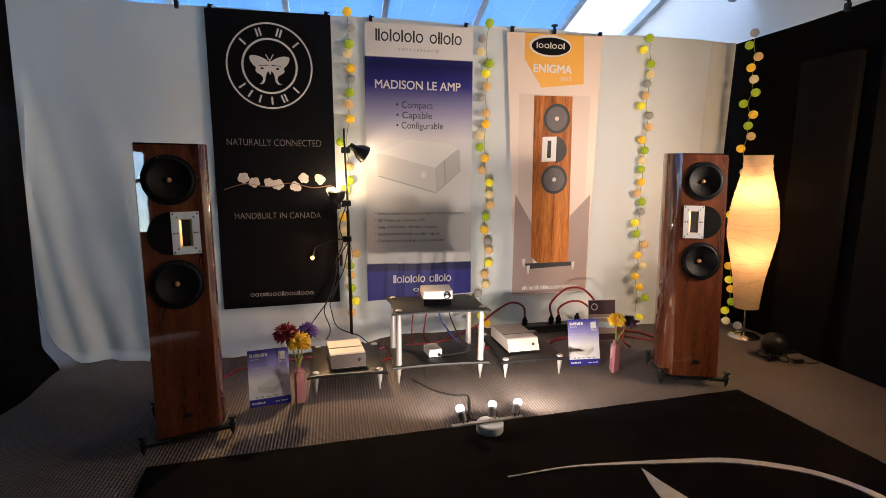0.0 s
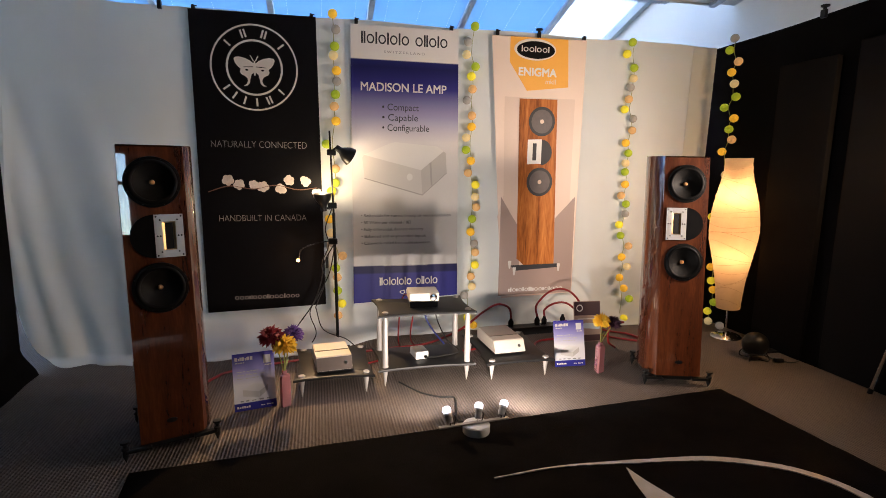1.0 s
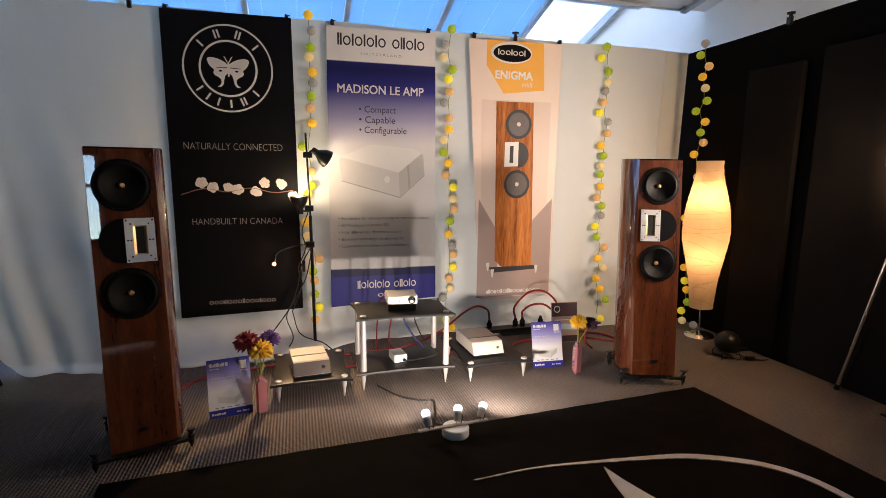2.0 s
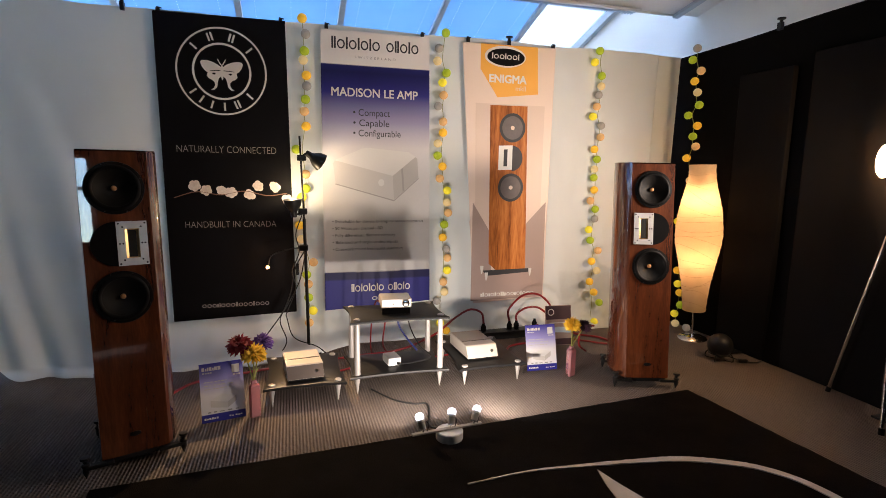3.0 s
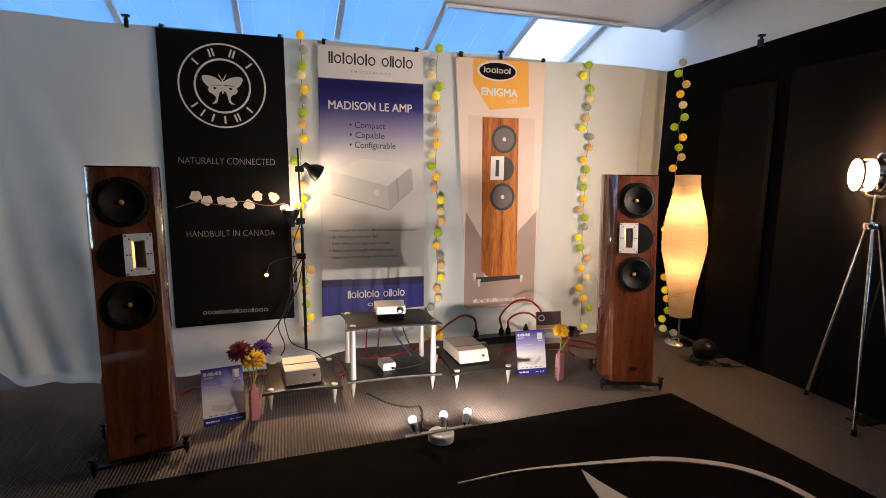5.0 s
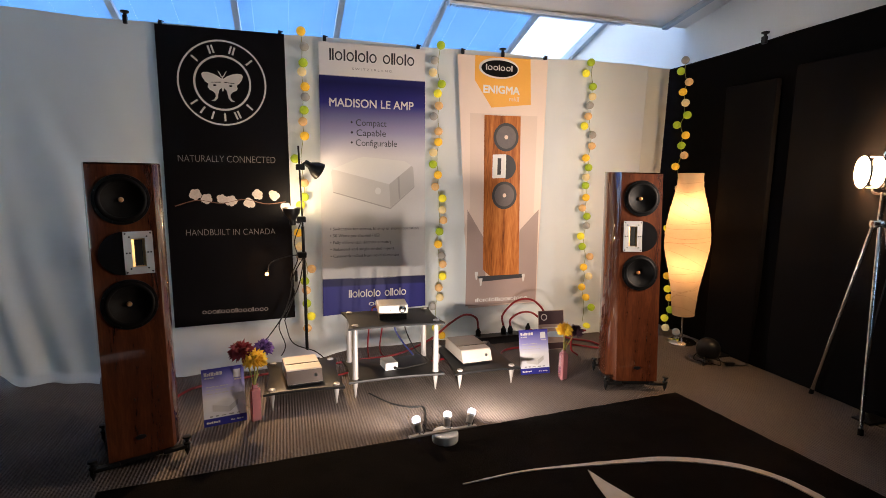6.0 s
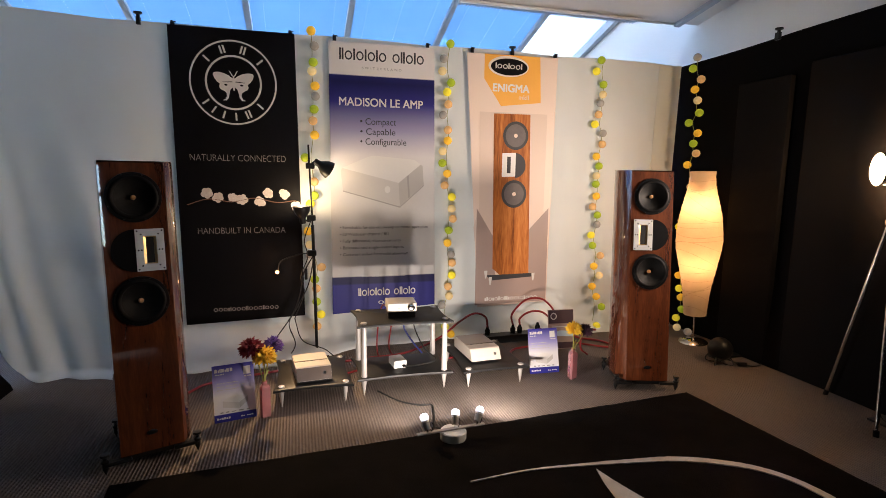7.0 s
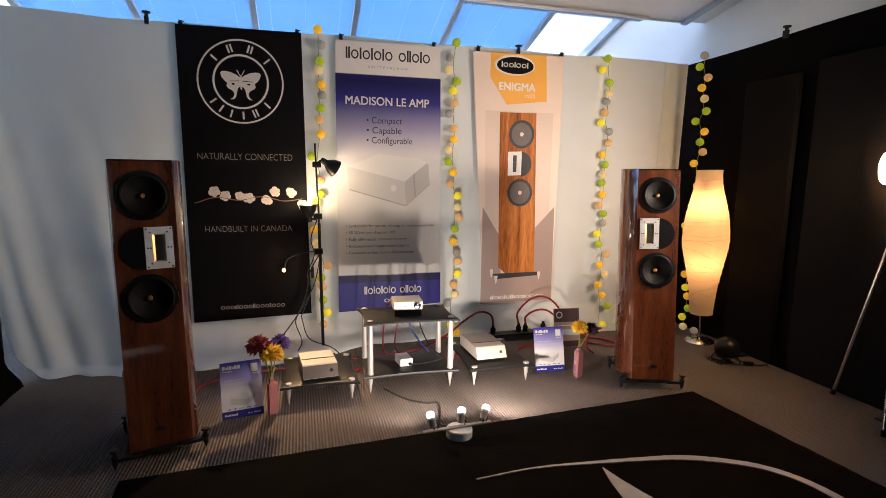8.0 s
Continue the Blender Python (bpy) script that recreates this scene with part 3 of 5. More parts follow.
# clamps on the curtain rail
for x, y, z in ((-4.12, 0.0, 2.29), (-3.92, 0.0, 2.275), (-3.18, 0.0, 2.275), (-2.88, 0, 2.27), (-2.2, 0, 2.265), (-1.85, 0, 2.265), (-1.52, 0, 2.27), (-1.15, 0, 2.265), (0.06, -0.93, 2.31), (0.06, -2.2, 2.33)):
    k = thing("rail_clamp", pose(x, y, z - 0.045), "small black clamp on top of the curtain rail", "clamp", "rail clamps")
    big = x in (-4.12, -1.52, 0.06)
    part("jaw", box((-0.012, -0.014, 0.0), (0.012, 0.022, 0.05), 0.003), M["black"], k, smooth=False)
    if big:
        part("knob", lathe([(0, 0.05), (0.012, 0.05), (0.01, 0.062), (0.026, 0.068), (0.026, 0.078), (0, 0.08)], 16), M["black"], k)
    else:
        part("lever", box((-0.022, -0.006, 0.05), (0.012, 0.006, 0.056), 0.002, Matrix.Rotation(radians(12), 4, "Y")), M["black"], k, smooth=False)

# ---- rug ----
rug = thing("rug", pose(0, -0.014, 0), "black shaggy rug with a white curved line motif", "rug")
RUG = [(-3.95, -1.615), (-0.89, -1.40), (-0.60, -4.6), (-3.66, -4.85)]
edge = []
for (x0, y0), (x1, y1) in zip(RUG, RUG[1:] + RUG[:1]):
    for k in range(40):
        t = k / 40
        j = 0.007 * noise.noise((k * 1.7, x0 * 9, 0))
        edge.append((x0 + (x1 - x0) * t + j, y0 + (y1 - y0) * t + j))
part("rug_body", slab(edge, 0.014, bevel=0.004), M["rug"], rug)
ARC = spline([(-2.48, -1.972, 0), (-2.2, -1.952, 0), (-1.94, -1.973, 0), (-1.66, -2.007, 0), (-1.49, -2.037, 0), (-1.32, -2.107, 0), (-1.18, -2.203, 0), (-1.09, -2.358, 0), (-1.08, -2.6, 0), (-1.2, -2.95, 0), (-1.5, -3.3, 0)], 10)
out, inn = [], []
for i, p in enumerate(ARC):
    d = (ARC[min(i + 1, len(ARC) - 1)] - ARC[max(i - 1, 0)]).normalized()
    w = 0.003 + 0.0165 * smooth(0, 45, i) + 0.004 * noise.noise((i * 0.9, 0, 0))
    out.append((p.x - d.y * w, p.y + d.x * w)), inn.append((p.x + d.y * w, p.y - d.x * w))
bm = slab(out + inn[::-1], 0.006, Matrix.Translation((0, 0, 0.0125)))
part("line_motif", bm, M["rug_white"], rug, "off-white curved line")
part("leaf_motif", slab([(-1.9, -2.018), (-1.925, -2.12), (-1.94, -2.23), (-1.93, -2.5), (-1.7, -2.62), (-1.74, -2.45), (-1.835, -2.24), (-1.875, -2.12)], 0.006, Matrix.Translation((0, 0, 0.0125))), M["rug_white"], rug, "off-white leaf shape")


# ---- loudspeakers ----
LEAN_BACK = Matrix.Translation((0, 0, 0.065)) @ Matrix.Rotation(-math.atan(0.105), 4, "X")


def loudspeaker(m, flip, label):
    """A walnut floor-standing loudspeaker; x along the front, y to the back. flip: 1 or -1, the side of the tweeter plate."""
    t = thing("loudspeaker", m, label, "loudspeaker", "pair of loudspeakers")
    outer = [(-0.127, 0.0), (-0.129, 0.06), (-0.128, 0.15), (-0.122, 0.25), (-0.108, 0.34), (-0.085, 0.41), (-0.05, 0.45)]
    inner = [(0.07, 0.45), (0.112, 0.41), (0.138, 0.34), (0.168, 0.25), (0.177, 0.17), (0.172, 0.09), (0.155, 0.035), (0.127, 0.0)]
    plan = [(x * flip, y) for x, y in outer + inner]
    bm = bmesh.new()
    levels = (0.065, 0.07, 1.35, 1.357)
    rings = []
    for z in levels:
        inset = 0.004 if z in (levels[0], levels[-1]) else 0
        rings.append([bm.verts.new((x * (1 - inset * 4), y + 0.105 * (z - 0.065) * (1 - 0.55 * y / 0.45) + inset, z)) for x, y in plan])
    n = len(plan)
    for a, b in zip(rings, rings[1:]):
        for k in range(n - 1):
            bm.faces.new((a[k], a[k + 1], b[k + 1], b[k]))
    bm.faces.new(rings[0][::-1]), bm.faces.new(rings[-1])
    bmesh.ops.recalc_face_normals(bm, faces=bm.faces)
    part("cabinet", bm, M["walnut"], t, "high-gloss walnut veneer")
    F = LEAN_BACK
    bm = bmesh.new()
    loops = [[(-0.127, 0.002), (0.127, 0.002), (0.127, 1.292), (-0.127, 1.292)], disc(0, 1.14, 0.0985, n=40), disc(0, 0.68, 0.0985, n=40)]
    edges = []
    for o in loops:
        vs = [bm.verts.new(F @ Vector((x, -0.002, z))) for x, z in o]
        edges += [bm.edges.new((vs[k], vs[(k + 1) % len(vs)])) for k in range(len(vs))]
    bmesh.ops.triangle_fill(bm, use_beauty=True, use_dissolve=False, edges=edges)
    rims = [e for e in bm.edges if e.is_boundary]
    made = bmesh.ops.extrude_edge_only(bm, edges=rims)["geom"]
    push = F.to_3x3() @ Vector((0, 0.02, 0))
    for w in made:
        if isinstance(w, bmesh.types.BMVert):
            w.co += push
    bmesh.ops.recalc_face_normals(bm, faces=bm.faces)
    part("front_panel", bm, M["walnut"], t, smooth=False)

    def turned(profile, x, z):
        return lathe(profile, 40, F @ Matrix.Translation((x, -0.002, z)) @ Matrix.Rotation(radians(90), 4, "X"))
    for z in (1.14, 0.68):
        d = part("driver", turned([(0.108, 0.0), (0.111, 0.003), (0.11, 0.006), (0.1, 0.0075), (0.098, 0.006)], 0, z), M["rubber"], t, "black driver basket")
        part("surround", turned([(0.099, 0.006), (0.094, 0.011), (0.088, 0.0125), (0.082, 0.010), (0.078, 0.004)], 0, z), M["rubber"], d)
        part("cone", turned([(0.0785, 0.004), (0.06, -0.006), (0.04, -0.015), (0.02, -0.022), (0.0, -0.024)], 0, z), M["cone"], d)
        part("phase_plug", turned([(0.011, -0.023), (0.011, -0.014), (0.008, -0.008), (0.0, -0.005)], 0, z), M["copper"], d, "copper phase plug")
        for k in range(8):
            a = radians(22.5 + 45 * k)
            part("screw", turned([(0.003, 0.0), (0.003, 0.0085), (0, 0.0085)], 0.105 * math.cos(a), z + 0.105 * math.sin(a)), M["black"], d)
    px, pz = 0.05 * flip, 0.905
    hole = [(-0.026, -0.062), (0.026, -0.062), (0.026, 0.062), (-0.026, 0.062)]
    rim = [(-0.057, -0.094), (0.057, -0.094), (0.057, 0.094), (-0.057, 0.094)]
    bm = bmesh.new()
    mm = F @ Matrix.Translation((px, -0.004, pz)) @ UPRIGHT
    vs = [[bm.verts.new(mm @ Vector((x, z, h))) for x, z in o] for o, h in ((rim, 0), (rim, 0.004), (hole, 0.004))]
    for a, b in zip(vs, vs[1:]):
        for k in range(4):
            bm.faces.new((a[k], a[(k + 1) % 4], b[(k + 1) % 4], b[k]))
    bmesh.ops.recalc_face_normals(bm, faces=bm.faces)
    # Throat walls are separate so their golden colour can imitate a lamp's reflection.
    throat = bmesh.new()
    vs = [[throat.verts.new(mm @ Vector((x, z, h))) for x, z in o] for o, h in ((hole, 0.0041), ([(x * 0.6, z * 0.93) for x, z in hole], -0.0005))]
    for k in range(4):
        throat.faces.new((vs[0][k], vs[0][(k + 1) % 4], vs[1][(k + 1) % 4], vs[1][k]))
    bmesh.ops.recalc_face_normals(throat, faces=throat.faces)
    plate = part("tweeter_plate", bm, M["alu"], t, "brushed aluminium tweeter plate", False)
    part("horn_throat", throat, M["throat_gold"], plate, "tapered throat, golden for a lamp's reflection", False)
    part("ribbon", slab([(x * 0.6, z * 0.93) for x, z in hole], 0.0006, mm @ Matrix.Translation((0, 0, -0.0002))), M["hole"], plate)
    for x, z in [(sx * 0.049, sz * 0.085) for sx in (-1, 1) for sz in (-1, 1)] + [(sx * 0.034, sz * 0.07) for sx in (-1, 1) for sz in (-1, 1)] + [(sx * 0.047, 0) for sx in (-1, 1)] + [(sx * 0.035, 0) for sx in (-1, 1)]:
        part("screw", lathe([(0.0038, 0.004), (0.0038, 0.0052), (0, 0.0052)], 10, mm @ Matrix.Translation((x, z, 0))), M["black"], plate)
    cx = px - 0.058 * flip
    a0, a1 = (90, 270) if flip > 0 else (-90, 90)
    part("felt_pad", slab(disc(cx, pz, 0.094, n=30, a0=a0, a1=a1), 0.003, F @ upright(-0.004)), M["black_felt"], t, "black felt half-disc")
    part("badge", slab(disc(0, 0.085, 0.022, 0.011, 24), 0.003, F @ upright(-0.004), bevel=0.001), M["black"], t)
    part("base_plate", slab([(x * 0.93, 0.015 + y * 0.94) for x, y in plan], 0.026, Matrix.Translation((0, 0, 0.038)), bevel=0.003), M["black"], t)
    for x, y in ((-0.185, 0.01), (0.185, 0.01), (-0.12 * flip, 0.36), (0.17 * flip, 0.33)):
        s = 1 if x > 0 else -1
        foot = part("outrigger", box((min(x, x - 0.1 * s), y - 0.016, 0.04), (max(x, x - 0.1 * s), y + 0.016, 0.056), 0.004), M["black"], t, smooth=False)
        part("knob", lathe([(0, 0.098), (0.018, 0.096), (0.02, 0.088), (0.012, 0.082), (0.008, 0.07), (0.016, 0.064), (0.016, 0.056)], 18, Matrix.Translation((x, y, 0))), M["black"], foot)
        part("spike", lathe([(0.012, 0.056), (0.013, 0.03), (0.01, 0.022), (0.001, 0.0)], 16, Matrix.Translation((x, y, 0))), M["black"], foot)
    return t


# base of each pair member, turned in towards the listener
loudspeaker(pose(-3.818, -1.467, 0, 0, 0, 20), 1, "glossy walnut floor-standing loudspeaker beside the dark banner")
loudspeaker(pose(-1.104, -1.31, 0, 0, 0, -17.2), -1, "glossy walnut floor-standing loudspeaker beside the paper lamp")


# ---- banners ----
def banner(corners, material, label):
    t = thing("banner", Matrix(), label, "banner", "hanging banners")
    bm = slab(corners, 0.003, upright(-0.018))
    part("sheet", bm, material, t, smooth=False)
    return t


Y1, Y2, Y3, Y4 = -0.0212, -0.0222, -0.0232, -0.0242

dark = banner([(-3.951, 2.257), (-3.935, 0.236), (-3.126, 0.26), (-3.152, 2.263)][::-1], M["ink_black"], "tall black printed banner hanging on the white curtain")
CX, CZ = -3.557, 1.911
part("outer_ring", ring_band(CX, CZ, 0.268, 0.279, Y1, 0.0006), M["ink_white"], dark, smooth=False)
part("inner_ring", ring_band(CX, CZ, 0.168, 0.181, Y1, 0.0006), M["ink_white"], dark, smooth=False)
for angles in ((138, 107, 73, 40), (216, 234, 252, 272, 293, 318)):
    for a in angles:
        c, s = math.cos(radians(a)), math.sin(radians(a))
        turn = upright(Y1) @ Matrix.Translation((CX + 0.224 * c, CZ + 0.224 * s, 0)) @ Matrix.Rotation(radians(a - 90 if s > 0 else a + 90), 4, "Z")
        glyph = bmesh.new()
        for off in ((-0.011, 0.011) if int(a) % 2 else (0.0,)):
            slab([(off - 0.006, -0.026), (off + 0.006, -0.026), (off + 0.006, 0.026), (off - 0.006, 0.026)], 0.0006, turn, glyph)
        part("emblem_mark", glyph, M["ink_white"], dark, smooth=False)
wing = [(0.006, -0.03), (0.006, 0.028), (0.03, 0.046), (0.062, 0.06), (0.095, 0.067), (0.122, 0.064), (0.13, 0.052), (0.122, 0.026), (0.106, 0.004), (0.088, -0.01), (0.094, -0.03), (0.084, -0.046), (0.062, -0.056), (0.048, -0.07), (0.046, -0.088), (0.056, -0.108), (0.074, -0.118), (0.05, -0.118), (0.034, -0.1), (0.03, -0.074), (0.022, -0.045)]
moth = bmesh.new()
for s in (1, -1):
    slab([(CX + s * x, CZ + z) for x, z in wing][::s], 0.0006, upright(Y1), moth)
part("moth_emblem", moth, M["ink_white"], dark, smooth=False)
body = slab(disc(CX, CZ - 0.005, 0.008, 0.05, 20), 0.0006, upright(Y2))
for s in (1, -1):
    slab([(CX + s * 0.003, CZ + 0.042), (CX + s * 0.02, CZ + 0.075), (CX + s * 0.028, CZ + 0.078), (CX + s * 0.009, CZ + 0.04)][::s], 0.0006, upright(Y2), body)
part("moth_body", body, M["ink_white"], dark, smooth=False)
bm = bmesh.new()
for s in (1, -1):
    slab(disc(CX + s * 0.05, CZ - 0.016, 0.011, 0.006, 12), 0.0006, upright(Y2), bm)
    slab([(CX + s * 0.01, CZ + 0.008), (CX + s * 0.07, CZ + 0.004), (CX + s * 0.075, CZ), (CX + s * 0.01, CZ + 0.003)], 0.0006, upright(Y2), bm)
part("moth_detail", bm, M["ink_black"], dark, smooth=False)
words("NATURALLY CONNECTED", -3.856, -3.234, 1.385, 0.045, Y1, M["ink_dim"], dark, weight=-0.017)
words("HANDBUILT IN CANADA", -3.83, -3.249, 0.882, 0.043, Y1, M["ink_dim"], dark, weight=-0.017)
bars("ooo1looollooo1ooo", -3.755, -3.31, 0.322, 0.032, Y1, M["ink_dim"], dark, "web_address")
part("twig", tube([(-3.89, Y1, 1.085), (-3.75, Y1, 1.125), (-3.6, Y1, 1.105), (-3.45, Y1, 1.13), (-3.3, Y1, 1.10), (-3.17, Y1, 1.115)], 0.0035, 6), M["twig"], dark)
for x, z, r in ((-3.76, 1.165, 0.036), (-3.69, 1.135, 0.034), (-3.595, 1.135, 0.03), (-3.535, 1.12, 0.036), (-3.415, 1.105, 0.033), (-3.36, 1.165, 0.034), (-3.25, 1.16, 0.033), (-3.165, 1.07, 0.038)):
    for k in range(6):
        a = radians(72 * k + 1000 * x)
        far = 0.0 if k == 5 else 0.55
        lobe = slab(disc(x + far * r * math.cos(a), z + far * r * math.sin(a), (0.55 + 0.12 * math.sin(k * 3 + x * 40)) * r, n=16), 0.0004 + 0.0003 * k, upright(Y2))
        part("cotton_lobe", lobe, M["cotton"], dark, smooth=False)

blue = banner([(-2.923, 2.237), (-2.923, 0.254), (-2.128, 0.29), (-2.152, 2.24)][::-1], M["banner_blue"], "tall white and blue printed banner hanging on the curtain")
bars("llolololo ollolo", -2.849, -2.225, 2.115, 0.08, Y1, M["ink_text"], blue)
words("S W I T Z E R L A N D", -2.69, -2.40, 2.058, 0.016, Y1, M["ink_grey"], blue)
words("MADISON LE AMP", -2.855, -2.238, 1.797, 0.057, Y1, M["ink_white"], blue, bold=0.0022)
for k, (w, x1) in enumerate((("\u2022 Compact", -2.44), ("\u2022 Capable", -2.445), ("\u2022 Configurable", -2.362))):
    words(w, -2.705, x1, 1.668 - 0.072 * k, 0.046, Y1, M["ink_text"], blue)
for k, (w, x1) in enumerate((("\u2022 Switchable for stereo, bi-amp or mono operation", -2.19), ("\u2022 50 Watts per channel / 8\u03a9", -2.495), ("\u2022 Fully differential, discrete circuitry", -2.40), ("\u2022 Balanced and single-ended inputs", -2.38), ("\u2022 Casework milled from solid aluminum", -2.345))):
    words(w, -2.862, x1, 0.902 - 0.051 * k, 0.022, Y1, M["ink_text"], blue)
part("picture_front", slab([(-2.835, 1.19), (-2.41, 1.07), (-2.42, 1.245), (-2.838, 1.35), (-2.85, 1.33)], 0.0005, upright(Y1)), M["ink_pale"], blue, smooth=False)
part("picture_side", slab([(-2.41, 1.07), (-2.225, 1.235), (-2.235, 1.375), (-2.25, 1.385), (-2.42, 1.245)], 0.0005, upright(Y1)), M["ink_pale2"], blue, smooth=False)
part("picture_lid", slab([(-2.838, 1.352), (-2.42, 1.247), (-2.25, 1.387), (-2.3, 1.42), (-2.61, 1.445), (-2.65, 1.435)], 0.0005, upright(Y1)), M["ink_pale3"], blue, smooth=False)
part("picture_seam", slab([(-2.345, 1.13), (-2.333, 1.14), (-2.343, 1.308), (-2.357, 1.297)], 0.0005, upright(Y2)), M["ink_grey2"], blue, smooth=False)
part("picture_shade", slab([(-2.835, 1.188), (-2.41, 1.068), (-2.225, 1.233), (-2.223, 1.226), (-2.41, 1.058), (-2.837, 1.18)][::-1], 0.0005, upright(Y2)), M["ink_grey2"], blue, smooth=False)
part("picture_knob", slab(disc(-2.505, 1.195, 0.022, 0.026, 20), 0.0005, upright(Y2)), M["ink_pale3"], blue, smooth=False)
words("www.", -2.70, -2.64, 0.53, 0.024, Y1, M["ink_pale"], blue)
bars("oolloo1oolo", -2.63, -2.36, 0.53, 0.024, Y1, M["ink_pale"], blue, "web_address")
bars("llolololo ollolo", -2.73, -2.28, 0.385, 0.06, Y1, M["ink_white"], blue)
bars("olo lolol", -2.58, -2.29, 0.315, 0.035, Y1, M["ink_pale"], blue, "slogan")

tan = banner([(-1.897, 2.23), (-1.765, 0.243), (-1.154, 0.266), (-1.136, 2.24)][::-1], M["ink_cream"], "tall cream printed banner picturing a wooden loudspeaker")
part("picture_wall", slab([(-1.815, 0.9), (-1.77, 1.06), (-1.785, 1.8), (-1.21, 1.8), (-1.21, 1.02), (-1.16, 1.02), (-1.33, 0.86), (-1.33, 0.5), (-1.77, 0.5)][::-1], 0.0005, upright(Y1)), M["ink_beige"], tan, smooth=False)
part("picture_floor", slab([(-1.79, 0.262), (-1.16, 0.27), (-1.165, 1.05), (-1.33, 0.88), (-1.36, 0.5), (-1.62, 0.5), (-1.65, 0.83), (-1.79, 1.05)], 0.0005, upright(Y2)), M["ink_mauve"], tan, smooth=False)
part("yellow_shape", slab([(-1.754, 2.232), (-1.754, 2.05), (-1.61, 1.848), (-1.272, 1.887), (-1.29, 2.236)], 0.0005, upright(Y1)), M["ink_yellow"], tan, smooth=False)
part("oval_emblem", slab(disc(-1.555, 2.148, 0.168, 0.078), 0.0005, upright(Y2)), M["ink_white"], tan, smooth=False)
part("oval_centre", slab(disc(-1.55, 2.145, 0.153, 0.063), 0.0005, upright(Y3)), M["ink_black"], tan, smooth=False)
bars("loolool", -1.665, -1.44, 2.13, 0.042, Y4, M["ink_white"], tan, "emblem_mark")
words("ENIGMA", -1.682, -1.378, 1.957, 0.056, Y2, M["ink_pale3"], tan, bold=0.0045)
words("mkII", -1.462, -1.378, 1.905, 0.036, Y2, M["ink_cream"], tan)
part("picture_cabinet", slab([(-1.667, 1.79), (-1.645, 0.56), (-1.58, 0.505), (-1.325, 0.51), (-1.358, 1.793)], 0.0005, upright(Y3)), M["print_wood"], tan, smooth=False)
for z in (1.625, 1.165):
    part("picture_driver", slab(disc(-1.478, z, 0.108, 0.111), 0.0005, upright(Y4)), M["ink_text"], tan, smooth=False)
    part("picture_cone", slab(disc(-1.478, z, 0.086, 0.089), 0.0005, upright(Y4 - 0.001)), M["ink_cone"], tan, smooth=False)
    part("picture_plug", slab(disc(-1.478, z, 0.016), 0.0005, upright(Y4 - 0.002)), M["ink_beige"], tan, smooth=False)
part("picture_pad", slab(disc(-1.475, 1.392, 0.09, 0.098, 24, -90, 90), 0.0005, upright(Y4)), M["ink_text"], tan, smooth=False)
part("picture_plate", slab([(-1.588, 1.3), (-1.473, 1.305), (-1.473, 1.492), (-1.588, 1.487)], 0.0005, upright(Y4 - 0.001)), M["ink_pale3"], tan, smooth=False)
part("picture_ribbon", slab([(-1.546, 1.33), (-1.515, 1.33), (-1.515, 1.46), (-1.546, 1.46)], 0.0005, upright(Y4 - 0.002)), M["ink_text"], tan, smooth=False)
part("picture_base", slab([(-1.695, 0.507), (-1.285, 0.512), (-1.285, 0.482), (-1.66, 0.462)][::-1], 0.0005, upright(Y4)), M["ink_text"], tan, smooth=False)
for x, z in ((-1.702, 0.515), (-1.662, 0.46), (-1.283, 0.482)):
    part("picture_foot", slab([(x - 0.014, z + 0.03), (x - 0.012, z + 0.008), (x - 0.005, z - 0.034), (x + 0.005, z - 0.034), (x + 0.012, z + 0.008), (x + 0.014, z + 0.03)], 0.0005, upright(Y4 - 0.001)), M["ink_pale"], tan, smooth=False)
bars("11o1o1o1-1oo1o1ooo", -1.706, -1.235, 0.292, 0.034, Y3, M["ink_pale3"], tan, "web_address")


# ---- hi-fi stands ----
def bowed(w, d, bow=0.022, n=12):
    """A shelf outline whose four sides curve inward a little."""
    pts = []
    for (x0, y0), (x1, y1) in (((0, 0), (w, 0)), ((w, 0), (w, d)), ((w, d), (0, d)), ((0, d), (0, 0))):
        L = math.hypot(x1 - x0, y1 - y0)
        nx, ny = -(y1 - y0) / L, (x1 - x0) / L
        for k in range(n):
            s = k / n
            b = bow * math.sin(math.pi * s) ** 0.8
            pts.append((x0 + (x1 - x0) * s + nx * b, y0 + (y1 - y0) * s + ny * b))
    return pts


def stand(x, y, w, d, shelves, label, turn=0.0):
    t = thing("hifi_stand", pose(x, y, 0, 0, 0, turn), label, "hi-fi stand", "hi-fi stands")
    inset = 0.045
    spots = [(inset, inset), (w - inset, inset), (w - inset, d - inset), (inset, d - inset)]
    for z in shelves:
        s = part("shelf_board", slab(bowed(w, d), 0.014, Matrix.Translation((0, 0, z - 0.014)), bevel=0.003), M["shelf"], t, "matt black shelf board")
        for px, py in spots:
            part("cap", lathe([(0.019, z), (0.019, z + 0.006), (0.015, z + 0.009), (0, z + 0.009)], 20, Matrix.Translation((px, py, 0))), M["leg"], s, "silver cap")
    for px, py in spots:
        part("spike_foot", lathe([(0.017, shelves[0] - 0.014), (0.016, shelves[0] - 0.03), (0.003, 0.0), (0, 0)], 18, Matrix.Translation((px, py, 0))), M["leg"], t, "satin silver cone foot")
        if len(shelves) > 1:
            part("leg", lathe([(0.018, shelves[0] + 0.002), (0.017, 0.25), (0.0145, shelves[1] - 0.016)], 20, Matrix.Translation((px, py, 0))), M["leg"], t, "white satin column")
    return t


